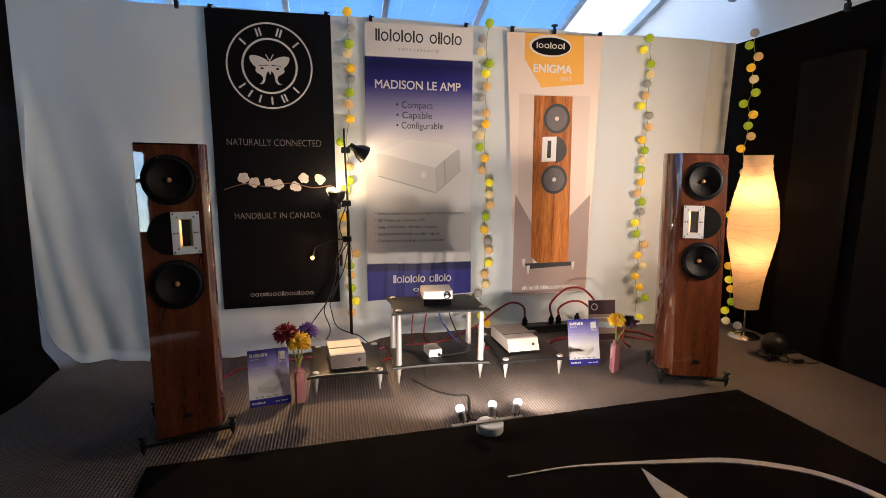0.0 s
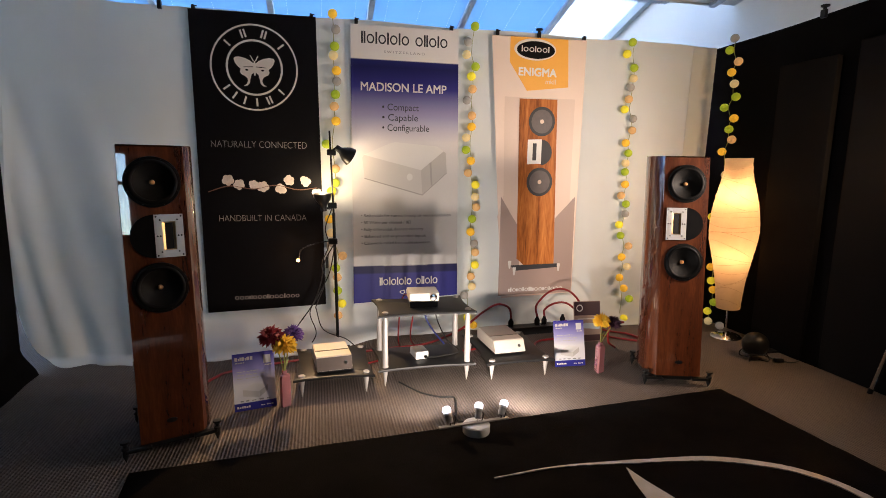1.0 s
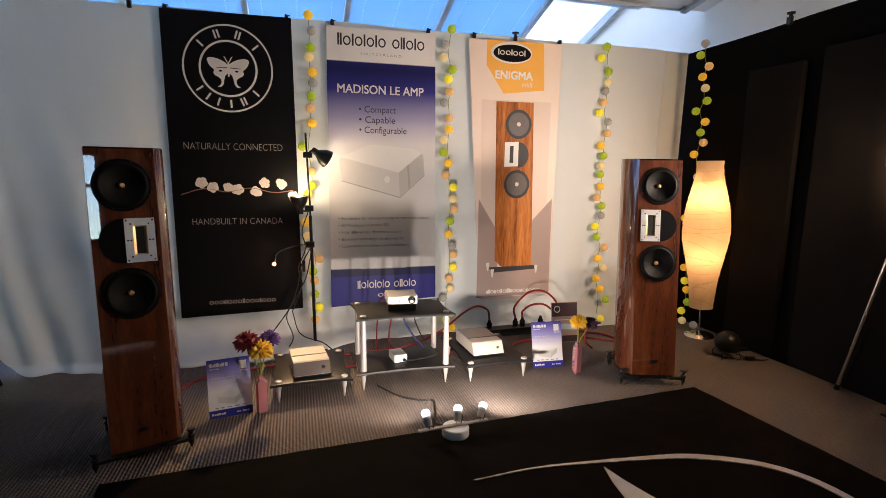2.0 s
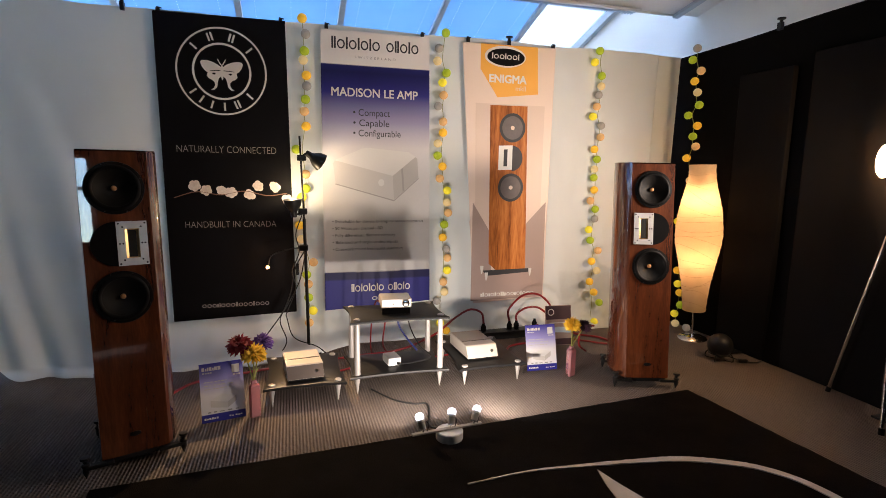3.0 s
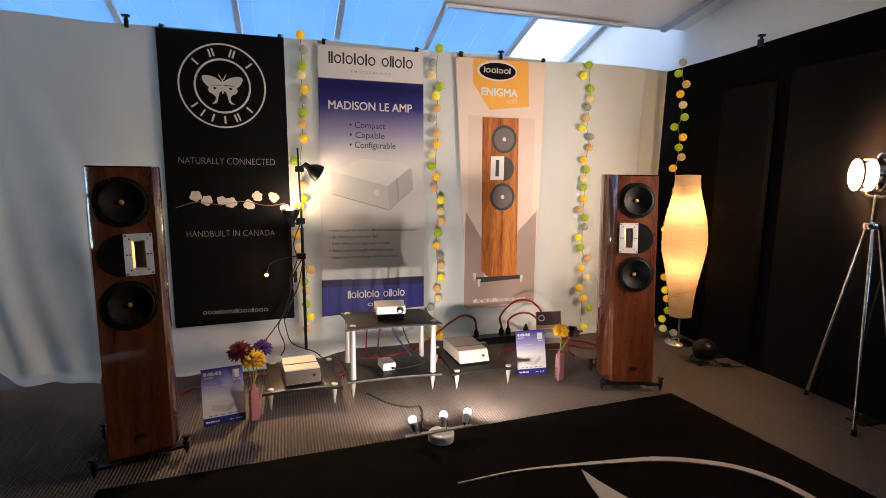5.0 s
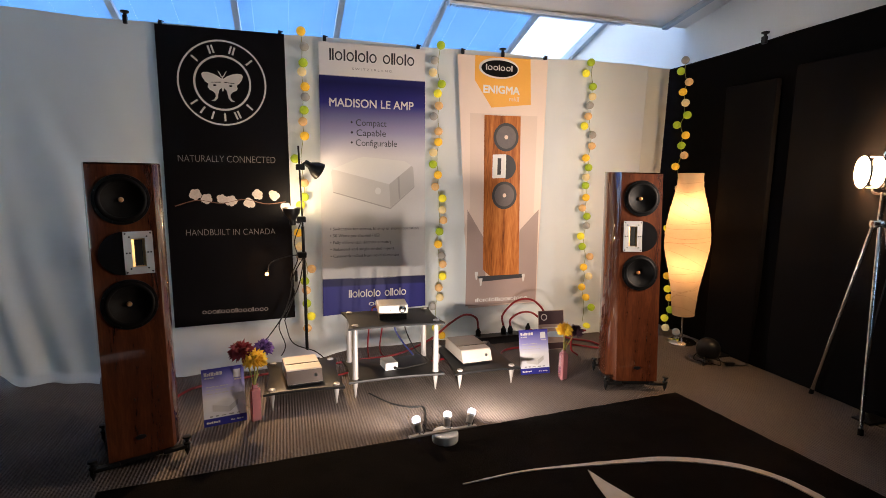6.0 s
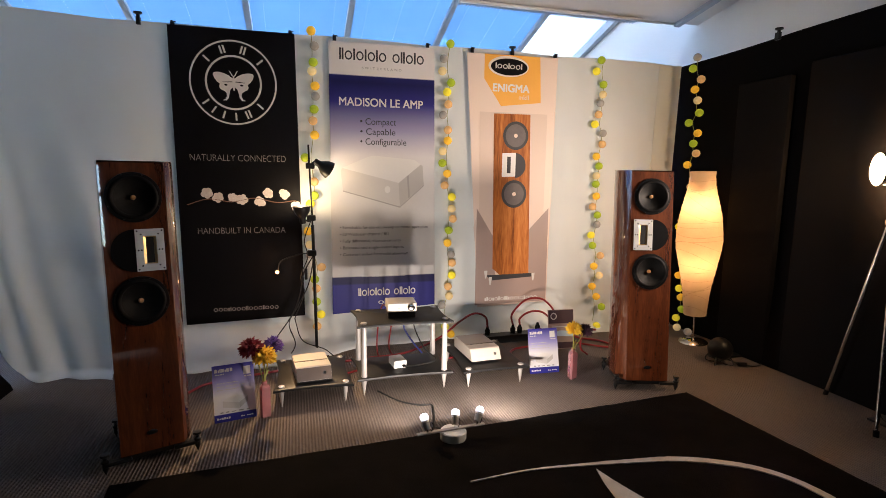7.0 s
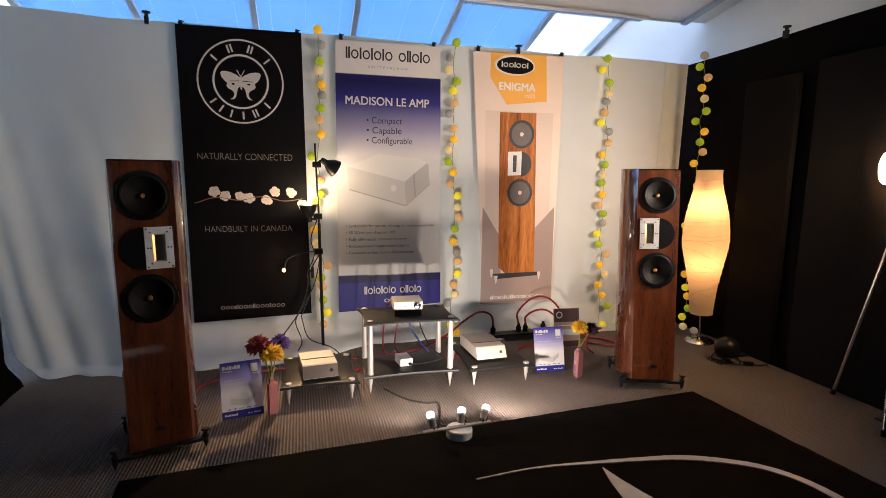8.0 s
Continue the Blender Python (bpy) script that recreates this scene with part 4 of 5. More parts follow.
stand(-3.32, -1.055, 0.445, 0.51, (0.117,), "low black single-shelf stand on silver cones")
stand(-2.85, -1.005, 0.585, 0.385, (0.117, 0.44), "black two-tier stand with white columns")
stand(-2.205, -1.035, 0.44, 0.56, (0.117,), "low black single-shelf stand under an amplifier")


def amplifier(m, w, d, h, label, lid_w=0.62, lid_key="silver_top", front_key=""):
    """A small silver amplifier with a sloping front and a raised lid."""
    t = thing("amplifier", m, label, "amplifier", "amplifiers")
    side = [(0.0, 0.016), (0.035, h - 0.006), (0.043, h), (d - 0.008, h), (d, h - 0.008), (d, 0.016)]
    bm = slab(side, w, Matrix(((0, 0, 1, 0), (1, 0, 0, 0), (0, 1, 0, 0), (0, 0, 0, 1))), bevel=0.002)
    part("case", bm, M["silver_paint"], t, "satin silver case", False)
    part("lid", box((0.004, d * (1 - lid_w), h + 0.0005), (w - 0.004, d - 0.012, h + 0.004), 0.0015), M[lid_key], t, "flat metal lid", False)
    part("lid_gap", box((0.004, d * (1 - lid_w) - 0.004, h + 0.0002), (w - 0.004, d * (1 - lid_w) - 0.0005, h + 0.001)), M["black"], t, smooth=False)
    # Front slope darker than the rest of the case.
    if front_key:
        part("front_panel", slab([(0.0015, 0.018), (0.0345, h - 0.007), (0.0325, h - 0.005), (-0.0015, 0.018)][::-1], w - 0.002, Matrix(((0, 0, 1, 0.001), (1, 0, 0, 0), (0, 1, 0, 0), (0, 0, 0, 1)))), M[front_key], t, "dark front panel", False)
    part("plinth", box((0.008, 0.012, 0.003), (w - 0.008, d - 0.01, 0.0155)), M["black"], t, smooth=False)
    for x, y in ((0.02, 0.03), (w - 0.02, 0.03), (0.02, d - 0.03), (w - 0.02, d - 0.03)):
        part("foot", rod((x, y, 0), (x, y, 0.006), 0.009), M["rubber"], t)
    tilt = Matrix.Translation((w - 0.038, 0.018, 0.016 + (h - 0.02) * 0.5)) @ Matrix.Rotation(radians(90 - 28), 4, "X")
    part("button", lathe([(0.009, 0), (0.009, 0.003), (0, 0.003)], 20, tilt), M["chrome"], t)
    return t


amplifier(pose(-3.192, -1.0, 0.117, 0, 0, 6), 0.2, 0.27, 0.088, "champagne silver amplifier on a low black stand", 0.5, "silver_paint", "front_dark")
amplifier(pose(-2.115, -0.92, 0.117, 0, 0, 3), 0.205, 0.33, 0.088, "silver white amplifier on a low black stand")

dac = thing("streamer", pose(-2.652, -0.885, 0.449, 0, 0, -4), "small silver streamer box on a black base", "streamer")
part("base_block", box((0.006, 0.01, -0.009), (0.174, 0.15, 0.03), 0.003), M["black"], dac, smooth=False)
part("case", box((0, 0, 0.031), (0.18, 0.16, 0.086), 0.005), M["silver_paint"], dac, smooth=False)
part("dial", lathe([(0.022, 0), (0.022, 0.008), (0.018, 0.011), (0, 0.011)], 24, pose(0.145, 0, 0.058, 90, 0, 0)), M["chrome"], dac, "round chrome dial")
part("display_dot", lathe([(0.004, 0), (0.004, 0.001), (0, 0.001)], 12, pose(0.07, 0, 0.055, 90, 0, 0)), M["black"], dac)

psu = thing("power_supply", pose(-2.61, -0.89, 0.117, 0, 0, 8), "small white power supply on the lower shelf", "power supply")
part("case", box((0, 0, 0.002), (0.082, 0.12, 0.05), 0.006), M["white_plastic"], psu, smooth=False)
part("plug", box((0.05, -0.02, 0.012), (0.068, 0.001, 0.026), 0.004), M["rubber"], psu, smooth=False)
part("foot", box((0.01, 0.01, 0), (0.072, 0.11, 0.003)), M["rubber"], psu, smooth=False)


# ---- triple spotlight on the rug's edge ----
spot = thing("spotlight_bar", pose(-2.443, -1.603, 0.014, 0, 0, 5), "silver three-bulb spotlight bar lying on the rug edge", "spotlight")
part("base", lathe([(0.0, 0.0), (0.064, 0.0), (0.066, 0.004), (0.066, 0.038), (0.062, 0.043), (0, 0.043)], 40), M["white_plastic"], spot, "round white base")
part("bar", box((-0.19, -0.011, 0.045), (0.17, 0.011, 0.053), 0.002), M["leg"], spot, smooth=False)
AIMS = ((-0.135, -0.012, 0.03), (0.008, 0.02, 0.04), (0.128, 0.045, 0.045))
for x, dx, dy in AIMS:
    stem = part("stem", rod((x, 0, 0.053), (x, 0, 0.072), 0.006), M["chrome"], spot)
    tip = Vector((x + dx, dy, 0.13))
    foot = Vector((x, 0, 0.066))
    d = (tip - foot).normalized()
    h = part("lamp_holder", rod(foot, foot + d * 0.036, 0.016, 0.019, 20), M["leg"], spot)
    q = Matrix.Translation(foot + d * 0.036) @ d.to_track_quat("Z", "Y").to_matrix().to_4x4()
    part("bulb_neck", lathe([(0.018, 0), (0.0195, 0.006), (0.0195, 0.01)], 24, q), M["white_plastic"], h)
    part("bulb_face", lathe([(0.0195, 0.01), (0.0215, 0.017), (0.0225, 0.025), (0.021, 0.034), (0.014, 0.042), (0.0, 0.045)], 24, q), M["bulb"], h, "lit frosted bulb")
    part("lead", tube([(x + 0.02, 0.002, 0.05), (x + 0.032, 0.01, 0.08), (x + 0.02, 0.012, 0.1)], 0.0025, 6), M["cable"], h)
for x, dx, dy in AIMS:
    p = spot.matrix_world @ Vector((x + dx * 1.4, dy * 1.4 + 0.016, 0.135))
    aim = spot.matrix_world @ Vector((x + dx * 10 + (0 if x < 0.1 else 0.75), 1.0, 0.35))
    lamp("spotlight_beam", "SPOT", 4.3 if x < 0.1 else 8.0, (1.0, 0.8, 0.64), look(p, aim), 0.02, 130, 0.8)


# ---- lamp stand with two clip lamps ----
pole = thing("lamp_pole", pose(0, 0, 0), "thin black lamp pole with two clip lamps and cables", "lamp")
part("pole_low", rod((-3.05, -0.17, 0.0), (-3.062, -0.17, 0.95), 0.011), M["black"], pole)
part("pole_high", rod((-3.062, -0.17, 0.95), (-3.08, -0.17, 1.505), 0.0065), M["black"], pole)
part("foot_disc", lathe([(0, 0), (0.1, 0), (0.1, 0.008), (0.02, 0.016), (0, 0.016)], 30, Matrix.Translation((-3.05, -0.17, 0))), M["black"], pole)
for z in (1.36, 1.0, 0.75):
    part("collar", box((-3.1, -0.195, z - 0.02), (-3.04, -0.145, z + 0.02), 0.006), M["black"], pole, smooth=False)


def clip_lamp(neck, d, energy, glow_at, colour):
    d = Vector(d).normalized()
    q = Matrix.Translation(neck) @ d.to_track_quat("Z", "Y").to_matrix().to_4x4()
    s = part("lamp_shade", lathe([(0.02, -0.035), (0.022, 0.0), (0.034, 0.018), (0.052, 0.045), (0.062, 0.085), (0.0605, 0.085), (0.05, 0.046), (0.03, 0.02)], 30, q), M["black"], pole, "black metal bell shade")
    part("bulb", ball(q @ Vector((0, 0, 0.045)), 0.024, 16, 10), M["bulb_warm"], s, "lit bulb")
    lamp("clip_lamp_light", "POINT", energy, colour, Matrix.Translation(q @ Vector((0, 0, glow_at))), 0.02)


clip_lamp((-3.01, -0.2, 1.375), (0.8, 0.22, -0.5), 0.34, 0.075, WARM)
clip_lamp((-3.13, -0.21, 1.0), (-0.05, -0.05, 0.9), 1.2, 0.115, (1.0, 0.7, 0.38))
# Added spot beside the shade stands in for the bulb's light on the floor.
lamp("clip_lamp_added_spot", "SPOT", 15, (1.0, 0.62, 0.3), look((-3.18, -0.262, 1.105), (-3.0, -1.45, 0.0)), 0.012, 74, 0.6)
part("arm", tube([(-3.075, -0.17, 1.36), (-3.04, -0.19, 1.39), (-3.01, -0.2, 1.375)], 0.006), M["black"], pole)
part("lower_arm", tube([(-3.062, -0.17, 1.0), (-3.09, -0.2, 0.98), (-3.13, -0.21, 1.0)], 0.006), M["black"], pole)
part("side_arm", tube([(-3.06, -0.17, 0.75), (-3.16, -0.15, 0.74), (-3.28, -0.16, 0.70), (-3.305, -0.16, 0.63)], 0.004), M["black"], pole)
part("side_bulb", ball((-3.31, -0.16, 0.62), 0.014, 14, 10), M["bulb_warm"], pole, "tiny lit bulb")
lamp("side_bulb_light", "POINT", 0.25, AMBER, pose(-3.31, -0.19, 0.62), 0.012)
for k, pts in enumerate((
        [(-3.06, -0.185, 0.74), (-3.13, -0.14, 0.6), (-3.16, -0.15, 0.45), (-3.22, -0.16, 0.3), (-3.34, -0.2, 0.14), (-3.42, -0.25, 0.02)],
        [(-3.06, -0.185, 0.72), (-3.1, -0.15, 0.52), (-3.18, -0.15, 0.36), (-3.24, -0.16, 0.24), (-3.2, -0.2, 0.1), (-3.26, -0.26, 0.01)],
        [(-3.075, -0.185, 0.98), (-3.12, -0.15, 0.84), (-3.1, -0.14, 0.72), (-3.15, -0.14, 0.58), (-3.13, -0.15, 0.46), (-3.2, -0.17, 0.28)],
        [(-3.2, -0.17, 0.28), (-3.15, -0.25, 0.14), (-3.0, -0.3, 0.08), (-2.92, -0.36, 0.02)])):
    part("lead", tube(pts, 0.004, 6), M["cable"], pole)
part("inline_switch", box((-3.125, -0.155, 0.56), (-3.105, -0.185, 0.64), 0.006), M["black"], pole, smooth=False)


# ---- rice paper lamp ----
plamp = thing("paper_lamp", pose(-0.112, -0.575, 0, 0.5, -2.2, 0), "tall lit rice-paper floor lamp on a silver base", "floor lamp")
part("base", lathe([(0, 0), (0.108, 0), (0.11, 0.006), (0.1, 0.016), (0.03, 0.03), (0.012, 0.036), (0, 0.036)], 40), M["chrome"], plamp)
part("stem", rod((0, 0, 0.03), (0, 0, 0.5), 0.008), M["chrome"], plamp)
prof = spline([(0.083, 0, 0.235), (0.09, 0, 0.32), (0.103, 0, 0.45), (0.13, 0, 0.6), (0.158, 0, 0.74), (0.166, 0, 0.85), (0.156, 0, 0.98), (0.128, 0, 1.12), (0.102, 0, 1.23), (0.093, 0, 1.3), (0.092, 0, 1.365)], 5)
bm = lathe([(p.x, p.z) for p in prof], 56)
for vtx in bm.verts:
    a = math.atan2(vtx.co.y, vtx.co.x)
    k = 1 + 0.022 * noise.noise((math.cos(a) * 2.5, math.sin(a) * 2.5, vtx.co.z * 9)) + 0.012 * math.sin(vtx.co.z * 95 + 2 * math.sin(a * 2))
    vtx.co.x *= k
    vtx.co.y *= k
shade = part("shade", bm, M["paper"], plamp, "crinkled cream rice-paper shade, lit from within")
for k in range(18):
    z0, tilt, ph = 0.28 + 0.06 * k, 0.045 * math.sin(k * 2.1) + (0.03 if k % 2 else -0.03), k * 2.3
    pts = []
    for j in range(33):
        a = 2 * math.pi * j / 32
        z = min(1.36, max(0.24, z0 + tilt * math.cos(a + ph) + 0.01 * math.sin(2 * a + k)))
        r = min(prof, key=lambda p: abs(p.z - z)).x * 1.025 + 0.001
        pts.append((r * math.cos(a), r * math.sin(a), z))
    part("wire_hoop", tube(pts, 0.001, 5, 1), M["wire"], shade)
for bx, by, bz, watts in ((-0.048, -0.042, 1.19, 1.0), (-0.055, -0.07, 0.81, 0.62)):
    part("bulb", ball((bx, by, bz), 0.022, 14, 10), M["bulb_warm"], plamp)
    lamp("paper_lamp_light", "POINT", watts, AMBER, plamp.matrix_world @ pose(bx * 0.4, by * 0.4, bz * 1.1 - 0.22), 0.05)


# ---- tripod floodlight ----
C = Vector((-0.085, -1.915, 0))
tri = thing("tripod_lamp", Matrix(), "chrome studio floodlight on a tall tripod", "floor lamp")
for f in ((-0.043, -1.625), (-0.307, -2.106), (0.01, -2.1)):
    top = Vector((C.x, C.y, 1.1)) + (Vector((*f, 0)) - C).normalized() * 0.03
    leg = part("leg", rod((*f, 0.0), top, 0.011, 0.012), M["chrome"], tri, "brushed metal leg")
    part("rubber_tip", rod((*f, 0.0), Vector((*f, 0)).lerp(top, 0.03), 0.014), M["rubber"], leg)
part("hub", lathe([(0, 1.08), (0.045, 1.08), (0.05, 1.095), (0.045, 1.115), (0.018, 1.12), (0, 1.12)], 24, Matrix.Translation(C)), M["chrome"], tri)
part("column", rod((C.x, C.y, 1.1), (C.x, C.y, 1.27), 0.014), M["chrome"], tri)
part("yoke", tube([(C.x - 0.07, C.y - 0.1, 1.36), (C.x - 0.06, C.y - 0.09, 1.27), (C.x, C.y, 1.26), (C.x + 0.05, C.y + 0.09, 1.27), (C.x + 0.05, C.y + 0.1, 1.36)], 0.007), M["black"], tri)
D = Vector((-0.85, 0.53, 0.0))
H = Vector((C.x + 0.03, C.y - 0.01, 1.375))
q = Matrix.Translation(H) @ D.to_track_quat("Z", "Y").to_matrix().to_4x4()
drum = part("drum", lathe([(0, -0.14), (0.05, -0.14), (0.08, -0.1), (0.088, -0.06), (0.088, 0.07), (0.083, 0.07)], 40, q), M["chrome"], tri, "chrome drum housing")
for zz in (-0.03, 0.0, 0.03):
    part("cooling_ring", lathe([(0.088, zz - 0.004), (0.094, zz), (0.088, zz + 0.004)], 40, q), M["chrome"], drum)
part("lens", lathe([(0.082, 0.062), (0.06, 0.07), (0, 0.074)], 40, q), M["lens_glow"], drum, "glowing frosted lens")
part("front_lens", lathe([(0.085, 0.13), (0.085, 0.138), (0.06, 0.145), (0, 0.148)], 40, q), M["lens_glow"], drum, "glowing outer lens")
part("lens_ring", lathe([(0.086, 0.128), (0.091, 0.128), (0.091, 0.14), (0.086, 0.14)], 40, q), M["chrome"], drum)
for a in (20, 110, 200, 290):
    c, s = 0.089 * math.cos(radians(a)), 0.089 * math.sin(radians(a))
    part("pin", rod(q @ Vector((c, s, 0.06)), q @ Vector((c, s, 0.135)), 0.003), M["chrome"], drum)
part("top_handle", tube([q @ Vector((0, 0.09, -0.06)), q @ Vector((0, 0.115, -0.04)), q @ Vector((0, 0.115, 0.03)), q @ Vector((0, 0.09, 0.05))], 0.005), M["chrome"], drum)
part("lead", tube([(C.x + 0.03, C.y - 0.05, 1.3), (C.x + 0.05, C.y - 0.06, 1.0), (C.x + 0.03, C.y - 0.02, 0.5), (C.x + 0.0, C.y - 0.03, 0.15), (C.x - 0.02, C.y - 0.1, 0.012), (C.x + 0.02, C.y - 0.3, 0.006), (C.x + 0.05, C.y - 0.6, 0.006)], 0.004, 6), M["cable"], tri)
lamp("floodlight_beam", "SPOT", 28, (1.0, 0.8, 0.65), look(H + D * 0.165, H + Vector((-1.62, 1.18, -0.05))), 0.17, 116, 1.0)


# ---- black globe floor lamp ----
globe = thing("globe_lamp", pose(-0.272, -1.015, 0), "black globe uplighter on a wire stand, switched off", "lamp")
part("globe", ball((0, 0, 0.105), 0.083, 28, 18), M["black"], globe)
part("wire_ring", tube([(0.07 * math.cos(k * math.pi / 8), 0.07 * math.sin(k * math.pi / 8), 0.05) for k in range(17)], 0.0035, 6, 2), M["black"], globe)
for a in (30, 120, 210, 300):
    c, s = math.cos(radians(a)), math.sin(radians(a))
    part("wire_leg", tube([(0.07 * c, 0.07 * s, 0.06), (0.09 * c, 0.09 * s, 0.03), (0.085 * c, 0.085 * s, 0.004), (0.03 * c, 0.03 * s, 0.004)], 0.0035, 6), M["black"], globe)
part("plug", box((0.1, -0.08, 0.004), (0.16, -0.05, 0.03), 0.006, Matrix.Rotation(radians(-15), 4, "Z")), M["black"], globe, smooth=False)
part("lead", tube([(0.05, -0.03, 0.03), (0.1, -0.07, 0.015), (0.17, -0.12, 0.006), (0.24, -0.12, 0.006), (0.27, -0.1, 0.006)], 0.004, 6), M["cable"], globe)


# ---- flyers ----
def flyer(m, label, lean):
    t = thing("flyer_stand", m, label, "flyer", "flyers")
    tilt = Matrix.Rotation(radians(-lean), 4, "X")
    s = part("sheet", slab([(0, 0.0), (0.21, 0.0), (0.21, 0.297), (0, 0.297)], 0.0025, tilt @ upright(0)), M["flyer_print"], t, smooth=False)
    s.matrix_local = Matrix()
    for nm, pts, mt in (("code_patch", [(0.155, 0.235), (0.192, 0.235), (0.192, 0.278), (0.155, 0.278)], "ink_pale3"),
                        ("picture_front", [(0.045, 0.075), (0.125, 0.06), (0.125, 0.09), (0.045, 0.108)], "ink_pale"),
                        ("picture_side", [(0.126, 0.06), (0.17, 0.092), (0.17, 0.12), (0.126, 0.09)], "ink_pale2"),
                        ("picture_lid", [(0.045, 0.109), (0.126, 0.091), (0.17, 0.121), (0.1, 0.135)], "ink_pale3")):
        part(nm, slab(pts, 0.0006, tilt @ upright(-0.0035)), M[mt], t, smooth=False)
    for pat, x0, x1, z, h, mt in (("2112122", 0.012, 0.105, 0.26, 0.018, "ink_white"), ("3332", 0.014, 0.06, 0.246, 0.006, "ink_pale"), ("222", 0.16, 0.198, 0.222, 0.007, "ink_white"), ("232 3232", 0.02, 0.13, 0.2, 0.005, "ink_pale2"), ("32 233 22", 0.02, 0.16, 0.182, 0.005, "ink_pale2"), ("23 2332 2", 0.02, 0.15, 0.164, 0.005, "ink_pale2"), ("2 2 3 3 2", 0.03, 0.18, 0.046, 0.006, "ink_grey"), ("222222", 0.012, 0.08, 0.014, 0.01, "ink_white"), ("22 222", 0.13, 0.195, 0.014, 0.007, "ink_pale")):
        line, unit, at = bmesh.new(), (x1 - x0) / sum(int(c) if c != " " else 1 for c in pat), x0
        for k, c in enumerate(pat):
            wide = unit * (1 if c == " " else int(c))
            if c != " ":
                box((at, -0.0042, z), (at + wide * 0.78, -0.0034, z + h * (0.72 if k % 3 == 1 else 1.0)), 0, tilt, line)
            at += wide
        part("print_line", line, M[mt], t, smooth=False)
    part("back_stay", box((0.06, 0.0, 0.0), (0.15, 0.002, 0.2), 0, pose(0, 0.11, 0, 18, 0, 0)), M["white_plastic"], t, smooth=False)
    return t


flyer(pose(-3.611, -1.13, 0.0, 0, 0, 11), "blue and white printed flyer standing by the dark banner", 14)
flyer(pose(-1.69, -0.885, 0.0, 0, 0, -3), "blue and white printed flyer standing by the amplifier stand", 14)

card = thing("small_sign", pose(-1.335, -0.46, 0.0, 0, 0, -4), "small plum and grey printed card standing on the carpet", "sign")
back = Matrix.Rotation(radians(-10), 4, "X")
part("board", box((0, 0, 0.0), (0.21, 0.006, 0.3), 0.001, back), M["ink_mauve"], card, smooth=False)
part("dark_field", box((0.004, -0.002, 0.195), (0.206, -0.0005, 0.296), 0, back), M["plum_card"], card, smooth=False)
part("foot_field", box((0.004, -0.002, 0.004), (0.206, -0.0005, 0.05), 0, back), M["plum_card"], card, smooth=False)
part("round_mark", ring_band(0.045, 0.25, 0.019, 0.026, -0.0025, 0.0006, 24), M["ink_pale"], card, smooth=False).matrix_local = back
part("print_line", box((0.03, -0.002, 0.165), (0.17, -0.0006, 0.172), 0, back), M["ink_pale"], card, smooth=False)
part("card_picture", slab([(0.06, 0.1), (0.2, 0.09), (0.205, 0.12), (0.17, 0.135), (0.09, 0.14), (0.055, 0.125)], 0.0006, back @ upright(-0.001)), M["pale_blue"], card, smooth=False)
part("prop", box((0.05, 0.075, 0.0), (0.16, 0.08, 0.2), 0, Matrix.Rotation(radians(6), 4, "X")), M["black"], card, smooth=False)


# ---- vases with flowers ----
def bloom(c, r, material, petals, parent, rng):
    """A chrysanthemum head of narrow petals round a centre."""
    bm = bmesh.new()
    c = Vector(c)
    for k in range(petals):
        z = 1 - 1.5 * (k + 0.5) / petals
        a = k * 2.39996
        d = Vector((math.sqrt(max(0, 1 - z * z)) * math.cos(a), math.sqrt(max(0, 1 - z * z)) * math.sin(a), z))
        d = (d + Vector((rng.uniform(-0.2, 0.2), rng.uniform(-0.2, 0.2), rng.uniform(-0.2, 0.2)))).normalized()
        u = d.orthogonal().normalized()
        w = d.cross(u)
        L, h = r * rng.uniform(0.82, 1.08), r * 0.13
        curl = Vector((0, 0, -0.12 * r))
        p = [c + d * L * 0.25 - u * h * 0.5, c + d * L * 0.7 - u * h + w * h * 0.4, c + d * L + curl, c + d * L * 0.7 + u * h + w * h * 0.4, c + d * L * 0.25 + u * h * 0.5]
        lo = bm.verts.new(c + d * L * 0.6 - w * h * 0.5)
        vs = [bm.verts.new(x) for x in p]
        bm.faces.new(vs)
        for i in range(5):
            bm.faces.new((vs[(i + 1) % 5], vs[i], lo))
    ball(c, r * 0.35, 10, 8, bm=bm)
    return part("bloom", bm, material, parent, smooth=False)


